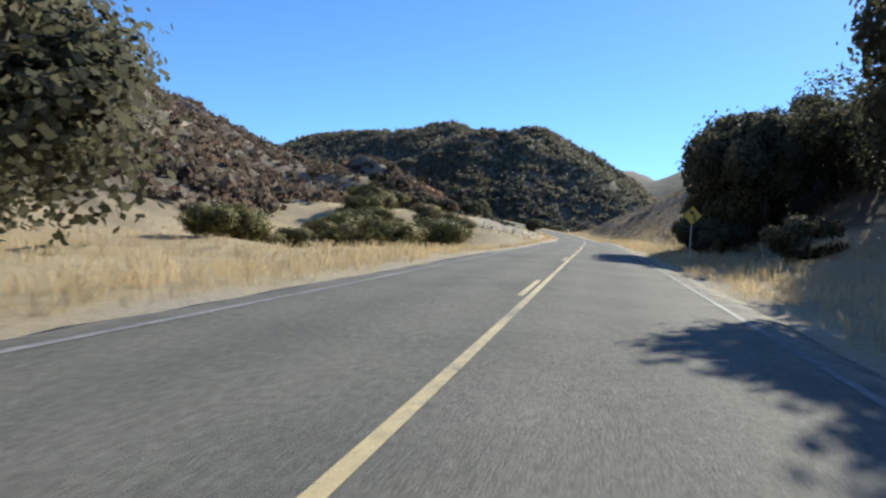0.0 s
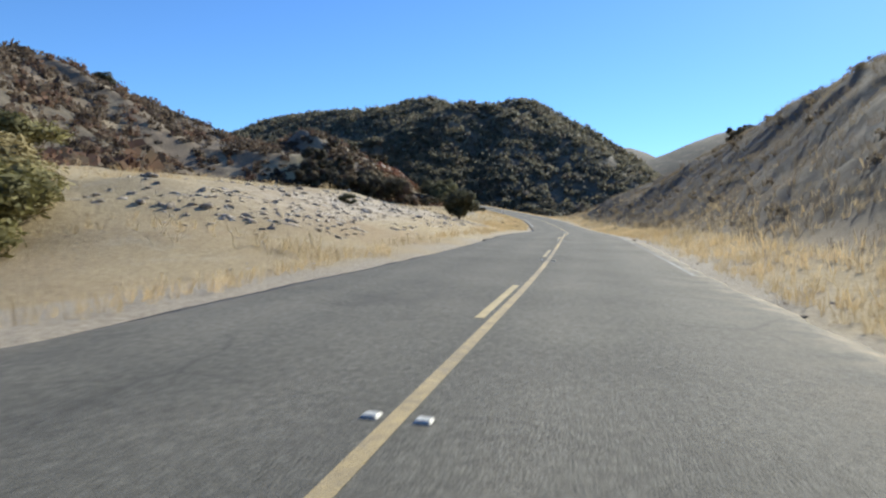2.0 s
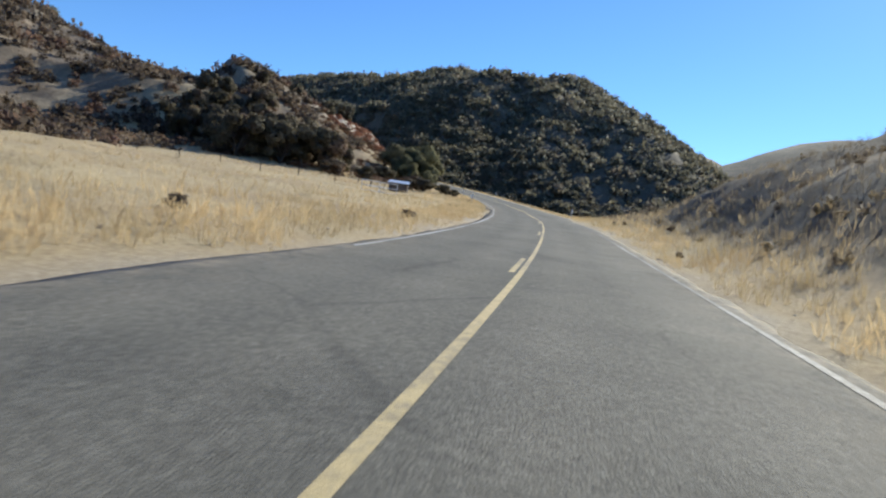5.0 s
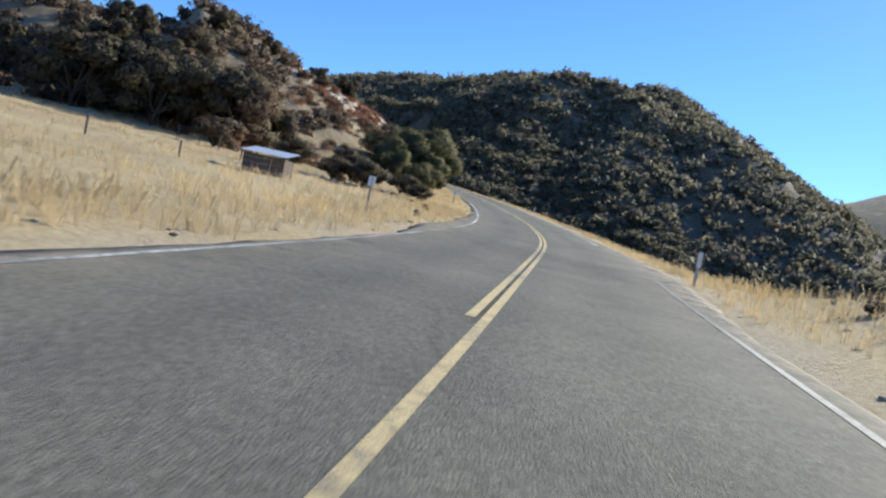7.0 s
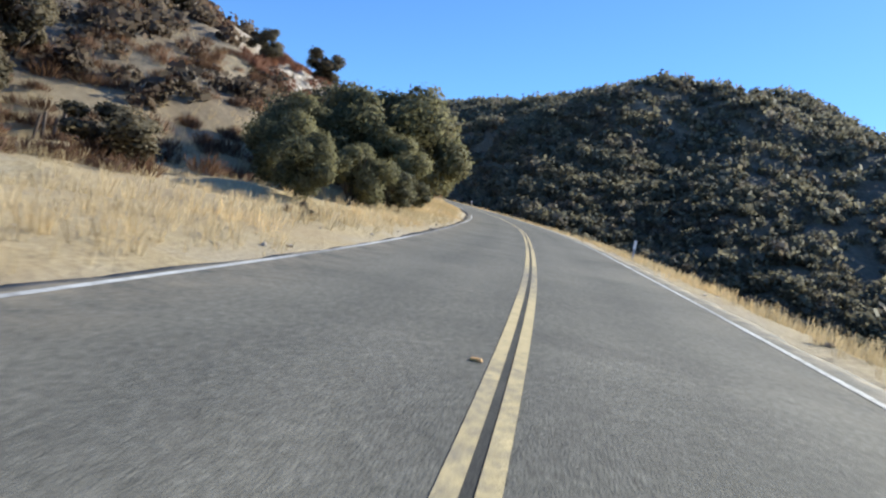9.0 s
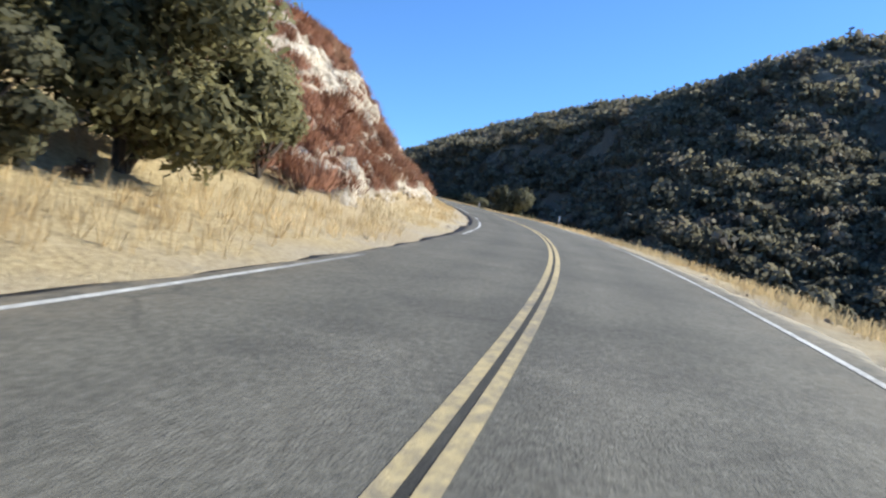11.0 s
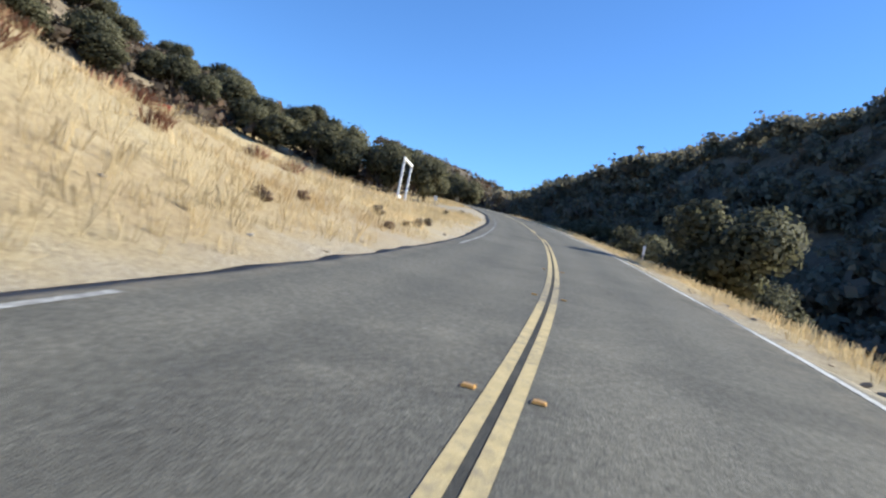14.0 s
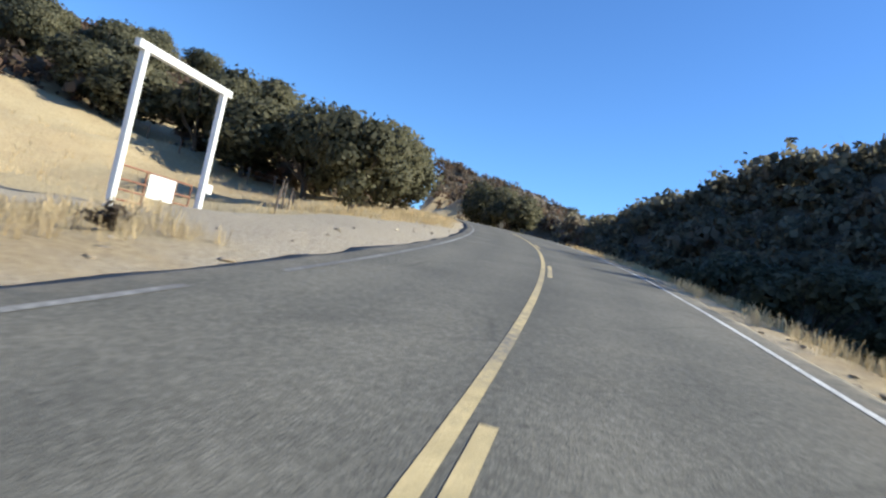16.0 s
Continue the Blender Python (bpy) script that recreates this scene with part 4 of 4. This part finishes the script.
# beside the second stretch
for s, d, k, t in ((230.5, -7.4, .55, 10), (232.5, -9, .7, 70), (235, -13, 1.0, 45), (231.5, -11.5, .9, 200), (233, -14, .8, 60), 
                   (240, -25, 1.3, 90), (247, -20, 1.1, 20), (258, -17, 1.2, 140), (252, -26, 1.4, 200)):
    stand(shrub_g, s, d, turn=t, size=k * .7, first=(s == 230.5), group="roadside shrubs", label="open grey-brown shrub in the dry grass")
for j, (s, d, k, t) in enumerate(((259.5, -9.2, .38, 40), (264.5, -8.4, .4, 150), (269.5, -8.2, .55, 250), (275.5, -8.2, .98, 70), (281, -8.2, .88, 190), (286.5, -7.8, .68, 30), (291.5, -7.6, .62, 120), (272, -11, .8, 200), (268, -12.5, .62, 300), (264, -11.5, .5, 340), (296.5, -7.6, .4, 10))):
    stand(leafy, s, d, turn=t, size=k, first=(j == 0), group="leafy trees by the bend")
stand(oak_b, 276, -14, turn=150, size=.75, group="roadside oaks", label="broad evergreen oak at the foot of the slope")
for s, d, k, t in ((283, -7.4, 1.0, 0), (288, -8, 1.0, 90), (268, -7.4, 1.0, 30), (293, -8.5, .8, 10), (272, -7, .8, 60), (290, -11, 1.1, 200), (296, -11, .9, 240)):
    stand(shrub, s, d, turn=t, size=k * .7, group="roadside shrubs")
for x, y, k in ((-11.6, 290, .62), (-9.5, 299, .7), (-18, 284, .5), (-24, 277, .7)):
    stand(oak_c, xy=(x, y), turn=x * 40, size=k, group="hillside oaks", label="slim dark oak on the crest of the tan hillside")
# beside the third stretch
stand(oak_r, 376, 8.8, turn=145, size=.93, first=True, group="roadside oaks", label="rounded dark oak below the road edge")
stand(oak_b, 384, 13.5, turn=45, size=.7, group="roadside oaks", label="rounded dark oak below the road edge")
for s, d, k, t in ((352, 14, 1.0, 10), (360, 13.5, .9, 99), (388, 9, .9, 140), (396, 9, 1.1, 180), (404, 10, 1.0, 20), (412, 9, 1.1, 60), (422, 9.5, 1.2, 100)):
    stand(shrub, s, d, turn=t, size=k * 1.05, group="roadside shrubs", label="grey-green shrub growing below the road edge")
for x, y, k, t, o in ((-69, 392.5, 1.2, 0, 0), (-72.5, 388, 1.3, 50, 1), (-75, 383, 1.4, 90, 0), (-79, 380.5, 1.35, 140, 1), (-82, 376, 1.3, 200, 0), (-77, 391, 1.3, 240, 1),
                      (-86, 373, 1.2, 300, 0), (-84, 385, 1.4, 20, 1), (-91, 377, 1.4, 70, 0), (-95, 369, 1.2, 110, 1), (-100, 376, 1.4, 160, 1), (-106, 366, 1.2, 210, 0),
                      (-90, 392, 1.2, 10, 1), (-98, 388, 1.3, 45, 0), (-112, 372, 1.3, 85, 1), (-118, 360, 1.1, 130, 1), (-126, 366, 1.3, 170, 0), (-84, 400, 1.2, 220, 0),
                      (-94, 404, 1.2, 60, 1), (-106, 396, 1.2, 15, 0)):
    stand(oak_d if o else oak_e, xy=(x - 7, y + 3), turn=t, first=t in (0, 50), size=k * .54, group="oaks above the meadow", label="dark evergreen oak at the edge of the meadow")
for s, d, k, t in ((424, -9.5, .62, 20), (437, -15, .8, 80), (433, -10.5, .7, 130), (443, -21, .95, 210), (446, -12.5, .85, 260), (454, -9, .8, 310), (462, -8.5, .8, 15), (471, -9, .9, 75), (484, 9, .9, 150), (492, 8, 1.0, 190), (500, 9, 1.05, 240)):
    stand(oak_d, s, d, turn=t, size=k, group="oaks above the meadow", label="dense dark oak at the edge of the roadside grass")
# oaks on the tan hillside above the field
for j, (s, d, k, t) in enumerate(((252, -27, 1.1, 10), (256, -31, 1.2, 60), (257, -25, .7, 110), (263, -35, 1.15, 170), (267, -40, 1.1, 220), (248, -34, 1.1, 330), (271, -32, .7, 40),
                                  (250, -30.5, 1.0, 25), (254, -35, 1.1, 75), (260, -29, .9, 130), (259, -40, 1.1, 190), (265, -30, .7, 240), (263, -45, 1.1, 290), (271, -46, 1.0, 350),
                                  (276, -41, .8, 45), (246, -40, 1.1, 95), (253, -43, 1.1, 145), (269, -51, 1.0, 205), (279, -50, .9, 255), (261, -52, 1.1, 310))):
    stand(oak_c if j % 3 == 1 else oak_g, s, d, turn=t, size=k, first=(j == 0), group="hillside oaks", label="dusty grey-brown oak at the foot of the tan hillside")
rng2 = np.random.default_rng(44)
n = 0
while n < 46:
    x, y = rng2.uniform(-215, -88), rng2.uniform(325, 450)
    z, s, d = (float(q[0]) for q in land([x], [y]))
    if d < -38 and z > 36:
        stand(oak_e if n % 2 else oak_d, xy=(x, y), turn=rng2.uniform(0, 360), size=rng2.uniform(.6, .95), group="oaks above the meadow", label="dark oak scattered over the dry upper hillside")
        n += 1
for k in range(40):
    s, side = rng.uniform(130, 398), rng.choice((-1, -1, 1))
    stand(weed, s, side * rng.uniform(4.9, 7.5), turn=rng.uniform(0, 360), size=rng.uniform(.3, .65), first=(k == 0), sink=.03, group="roadside weeds")

for s, d, k in ((359.8, -4.7, .9), (362.6, -4.8, .8), (364, -4.7, .9), (365.2, -4.8, 1.0), (366.4, -4.7, .8), (367.6, -4.9, .9)):
    stand(weed, s, d, turn=s * 50, size=k * .42, sink=.03, group="roadside weeds", label="dry red-brown weed at the edge of the road")

# ---- made things ----
def block(sx, sy, sz, at=(0, 0, 0), bevel=.01, turn=None):
    """A bevelled block as verts and faces: centre of its foot at the given place."""
    bm = bmesh.new()
    bmesh.ops.create_cube(bm, size=1)
    bmesh.ops.scale(bm, vec=(sx, sy, sz), verts=bm.verts)
    if bevel:
        bmesh.ops.bevel(bm, geom=bm.edges[:], offset=bevel, segments=1, affect="EDGES")
    if turn:
        bmesh.ops.transform(bm, matrix=pose(0, 0, 0, *turn), verts=bm.verts)
    bmesh.ops.translate(bm, vec=(at[0], at[1], at[2] + sz / 2), verts=bm.verts)
    return bm


def part(name, bm, mat, parent=None, label=""):
    me = bpy.data.meshes.new(name)
    bm.to_mesh(me)
    bm.free()
    me.materials.append(mat)
    ob = new(name, me)
    ob.parent = parent
    return tagged(ob, label) if label else ob


def rod(name, a, b, r, mat, parent, label="", sides=8):
    v, f = tube([a, b], [r, r], sides)
    bm = bmesh.new()
    vs = [bm.verts.new(q) for q in v]
    for q in f:
        bm.faces.new([vs[i] for i in q])
    bm.faces.new(vs[:sides][::-1])
    bm.faces.new(vs[sides:])
    return part(name, bm, mat, parent, label)


SIGN_YELLOW = plain("sign_yellow", (0.72, 0.42, 0.03), 0.45, 0, 0.08)
BLACK = plain("black_paint", (0.02, 0.02, 0.02), 0.5)
OLD_WOOD = plain("weathered_wood", (0.13, 0.10, 0.08), 0.9, 0, 0.35, 14)
GREY_WOOD = plain("grey_timber", (0.33, 0.30, 0.27), 0.9, 0, 0.3, 12)
STEEL = plain("galvanised_steel", (0.42, 0.43, 0.44), 0.5, 0.7)
WHITE = plain("white_paint", (0.80, 0.80, 0.78), 0.55, 0, 0.06)
RUST = plain("rusty_pipe", (0.26, 0.13, 0.08), 0.8, 0.2, 0.3)
TIN = plain("corrugated_tin", (0.62, 0.64, 0.66), 0.4, 0.5, 0.15)
RED = plain("red_paint", (0.60, 0.035, 0.035), 0.5)
CERAMIC = plain("white_ceramic", (0.60, 0.585, 0.53), 0.45)
AMBER = plain("amber_reflector", (0.50, 0.27, 0.07), 0.4)


def warning_sign():
    root = new("warning_sign")
    rod("pole", (0, 0, -.3), (0, 0, 2.35), .03, STEEL, root, "dark steel sign pole")
    side = .54
    bm = block(side, .006, side, (0, -.045, 0), .002)
    for v in bm.verts:
        x, z = v.co.x, v.co.z - side / 2
        v.co.x, v.co.z = (x - z) * .7071, (x + z) * .7071 + 2.05
    part("plate", bm, SIGN_YELLOW, root, "yellow diamond plate")
    # bent arrow: a stem that curves to the left, with a head
    pts = [(.09, 1.83), (.09, 1.98), (.07, 2.08), (.0, 2.15)]
    bm = bmesh.new()
    for (x0, z0), (x1, z1) in zip(pts[:-1], pts[1:]):
        n = Vector((z0 - z1, x1 - x0)).normalized() * .03
        bm.faces.new([bm.verts.new((x, -.055, z)) for x, z in ((x0 + n.x, z0 + n.y), (x0 - n.x, z0 - n.y), (x1 - n.x, z1 - n.y), (x1 + n.x, z1 + n.y))])
    bm.faces.new([bm.verts.new((x, -.055, z)) for x, z in ((-.12, 2.23), (.06, 2.22), (-.05, 2.07))])
    part("arrow", bm, BLACK, root, "black left-bending arrow")
    bm = bmesh.new()
    for k in range(4):
        a0, a1 = math.pi / 2 * k, math.pi / 2 * (k + 1)
        q = [(r * math.cos(a), r * math.sin(a) + 2.05) for r, a in ((.362, a0), (.362, a1), (.348, a1), (.348, a0))]
        bm.faces.new([bm.verts.new((x, -.053, z)) for x, z in q])
    part("border", bm, BLACK, root)
    return tagged(root, "yellow diamond curve warning sign on a steel pole", "road sign")


def heading(s):
    i = int(np.argmin(np.abs(RUN - s)))
    return math.degrees(math.atan2(-WAY[i][0], WAY[i][1]))


sign = warning_sign()
stand(sign, 28.2, 4.7, turn=heading(27), first=True, sink=0)


def marker_post(name, height, colour, label, lean=0.0, plates=1):
    root = new(name)
    part("post", block(.09, .05, height + .3, (0, 0, -.3), .008, None), GREY_WOOD if plates > 1 else STEEL, root)
    for k in range(plates):
        part("plate", block(.13, .012, .42, ((k - (plates - 1) / 2) * .17, -.035, height - .45), .004), colour, root, "pale reflector plate")
    return tagged(root, label, "marker post")


white_post = marker_post("marker_post", 1.0, WHITE, "slim roadside marker post with a white plate")
stand(white_post, 205.6, 4.4, turn=heading(205), first=True, sink=0, group="marker posts")
for s, d, h in ((338.6, 5.4, 1), (384, 6.6, 1.25), (262, 4.4, .9)):
    stand(white_post, s, d, turn=heading(s), size=h, sink=0, group="marker posts")
twin = marker_post("marker_post", 1.5, WHITE, "weathered wooden post with two pale reflector strips", plates=2)
stand(twin, 207, -5.8, turn=heading(207), size=.8, first=True, sink=0, group="marker posts")
stand(twin, 237.5, -5.4, turn=heading(237) + 8, size=.75, sink=0, group="marker posts")
stand(twin, xy=(-42.4, 367.1), turn=heading(392), size=.85, sink=0, group="marker posts")


def fence(points, posts, high=1.15, label="", wires=3, top=.055):
    """Wooden posts and wires along a line in the plan."""
    root = new("fence")
    p = np.array(points, float)
    u = np.r_[0, np.cumsum(np.hypot(*np.diff(p, axis=0).T))]
    q = np.linspace(0, u[-1], posts)
    x, y = np.interp(q, u, p[:, 0]), np.interp(q, u, p[:, 1])
    z = land(x, y)[0]
    rng = np.random.default_rng(posts)
    heads = []
    for i in range(posts):
        lean = rng.normal(0, .05, 2)
        h = high * rng.uniform(.85, 1.15)
        heads.append((x[i] + lean[0] * h, y[i] + lean[1] * h, z[i] + h))
        rod("post", (x[i], y[i], z[i] - .3), heads[-1], rng.uniform(.8, 1.2) * top, OLD_WOOD, root, sides=6)
    for k in range(wires):
        f = .35 + .28 * k
        line = [Vector((x[i], y[i], z[i])).lerp(Vector(heads[i]), f) for i in range(posts)]
        v, fc = tube(line, [.006] * posts, 4)
        mesh_object("wire", v, fc, STEEL, root)
    return tagged(root, label, "fence")


fence([(-25, 251), (-10, 242), (1, 235), (10, 227), (14.5, 219.5)], 12, label="old wire fence on dark wooden posts across the dry meadow")
fence([(17.7, 214.6), (7.4, 210.1), (-6.8, 204.8), (-21.2, 198.5)], 11, 1.0, "thin leaning fence posts in the tall dry grass")
fence([(1.9, 254.2), (2.9, 254.6), (3.9, 255.0)], 6, 1.3, "close row of dark wooden corner posts", 2, .08)
fence([(-58.4, 379.5), (-68.0, 384.5), (-76.9, 386.5), (-88.9, 378.5)], 12, 1.1, "wire fence along the meadow beneath the oaks")
fence([(-50.9, 370.1), (-44.9, 362.6), (-42.9, 352.6), (-44.9, 342.6), (-52.8, 330.5)], 14, 1.2, "wire fence on thin posts up the grassy slope")


def shed():
    root = new("shed")
    for k in range(5):
        part("board", block(2.3, .04, .2, (0, -.65, .1 + .205 * k), .006), OLD_WOOD, root)
    for x in (-1.1, 1.1):
        for y in (-.6, .6):
            part("post", block(.1, .1, 1.25, (x, y, -.1), .01), OLD_WOOD, root)
    part("side_wall", block(.04, 1.2, 1.05, (-1.12, 0, .05), .006), OLD_WOOD, root)
    part("side_wall", block(.04, 1.2, 1.05, (1.12, 0, .05), .006), OLD_WOOD, root)
    n, bm = 24, bmesh.new()
    rows = []
    for y, z in ((-.95, 1.18), (.85, 1.58)):
        rows.append([[bm.verts.new((-1.3 + 2.6 * k / n, y, z + h + (.02 if k % 2 else 0))) for k in range(n + 1)] for h in (0, .02)])
    for k in range(n):
        for h in (0, 1):
            bm.faces.new([rows[0][h][k], rows[0][h][k + 1], rows[1][h][k + 1], rows[1][h][k]])
        bm.faces.new([rows[0][0][k], rows[0][0][k + 1], rows[0][1][k + 1], rows[0][1][k]])
    part("roof", bm, TIN, root, "pale corrugated tin roof")
    return tagged(root, "low weathered wooden shed with a pale tin roof", "shed")


stand(shed(), xy=(16.7, 216.6), turn=2, first=True, sink=.05)


def ranch_gate():
    """A tall white gate frame, as wide as the drive."""
    root = new("gate_frame")
    w, h = 3.95, 4.4
    for x in (-w / 2, w / 2):
        part("post", block(.2, .2, h + .3, (x, 0, -.3), .015), WHITE, root, "tall white square post")
    part("crossbeam", block(w + .7, .2, .24, (0, 0, h), .015), WHITE, root, "white crossbeam")
    part("small_box", block(.3, .06, .32, (w / 2 + .35, -.03, 1.05), .01), WHITE, root, "small white box")
    return tagged(root, "tall white timber gate frame over the ranch drive", "gate")


def pipe_gate():
    root = new("pipe_gate")
    w = 3.5
    for z in (.25, .55, .85, 1.25):
        rod("rail", (-w / 2, 0, z), (w / 2, 0, z), .03, RUST, root)
    for x in (-w / 2, -.45, .95, w / 2):
        rod("upright", (x, 0, .1), (x, 0, 1.28), .032, RUST, root)
    part("notice", block(1.25, .02, .72, (.25, -.05, .5), .006), WHITE, root, "blank white notice board")
    return tagged(root, "closed rusty pipe gate with a white board", "gate")


gx, gy = -55.2, 374.5
GATE_TURN = 128.5
stand(ranch_gate(), xy=(gx, gy), turn=GATE_TURN, first=True, sink=0)
stand(pipe_gate(), xy=(gx - .2, gy - .15), turn=GATE_TURN, first=True, sink=0)


def red_board():
    root = new("red_sign_board")
    part("panel", block(1.7, .06, 1.1, (0, 0, .5), .02), RED, root, "plain red panel")
    for x in (-.7, .7):
        part("leg", block(.09, .09, .9, (x, 0.08, -.3), .01), OLD_WOOD, root)
    return tagged(root, "plain red board on two legs in the meadow", "sign")


field_gate = new("field_gate")
for z in (.15, .6, 1.05):
    rod("rail", (-1.8, 0, z), (1.8, 0, z), .03, TIN, field_gate)
for x in (-1.8, 0, 1.8):
    rod("upright", (x, 0, -.2), (x, 0, 1.08), .032, TIN, field_gate)
tagged(field_gate, "pale metal pipe gate standing in the tall dry grass", "gate")
stand(field_gate, 198, -14, turn=heading(198) + 35, first=True, sink=0)

stand(red_board(), xy=(-84.9, 361.5), turn=50, first=True, sink=0)

# raised markers on both sides of the middle lines
def road_marker(mat, label):
    bm = block(.1, .1, .016, (0, 0, 0), .0)
    for v in bm.verts:
        if v.co.z > .008:
            v.co.x *= .72
            v.co.y *= .72
    root = part("pavement_marker", bm, mat)
    return tagged(root, label, "pavement marker")


def lay(ob, s, d, first=False, group=""):
    q = on_road(s, d, .004)
    m = pose(*[float(c) for c in q], 0, 0, heading(s)) 
    if first:
        ob.matrix_basis = m
    else:
        ob = copy_thing(ob, m)
    return tagged(ob, group=group)


pale = road_marker(CERAMIC, "small round-shouldered white ceramic marker glued to the asphalt")
amber = road_marker(AMBER, "small amber reflective marker glued to the asphalt")
n = 0
for k in range(0, 8):
    for d in (-.06, .235):
        lay(pale, 19.55 + 13.75 * k, d, n == 0, "white pavement markers")
        n += 1
n = 0
for s, sides in ((224.7, 2), (238.3, 1), (322.8, 2), (328.3, 2), (333.5, 2), (339.4, 2), (345.7, 2), (352.0, 2), (358.1, 2), (377.4, 1), (383.4, 1)):
    for d in (-.24, .22)[:sides]:
        lay(amber, s, d, n == 0, "amber pavement markers")
        n += 1

# pale marks scraped into the uphill lane
SCRAPE = plain("scraped_asphalt", (0.19, 0.183, 0.167), 0.9, 0, 0.5, 16)
for k in range(16):
    stripe("scrape_mark", 315.3 + .06 * (k % 3), 315.5 + .07 * (k * 3 % 5), .6 + .13 * k, .035, SCRAPE)

# crumbled asphalt and clods along the edges
p = np.vstack([along(200, 232, -4.9, -3.7, 1.2, 91), along(20, 200, 3.7, 4.6, .35, 92), along(300, 420, -4.6, -3.6, .3, 93), along(300, 420, 3.6, 4.6, .5, 94)])
scatter("edge_crumbs", rocks, p, sizes(p, .04, .2, 95), plain("dusty_clod", (0.30, 0.24, 0.17), 0.95, 0, 0.35, 8), "dusty clods and broken asphalt crumbs along the road edge", "stones", 96, squash=(.4, .8), sink=.25)
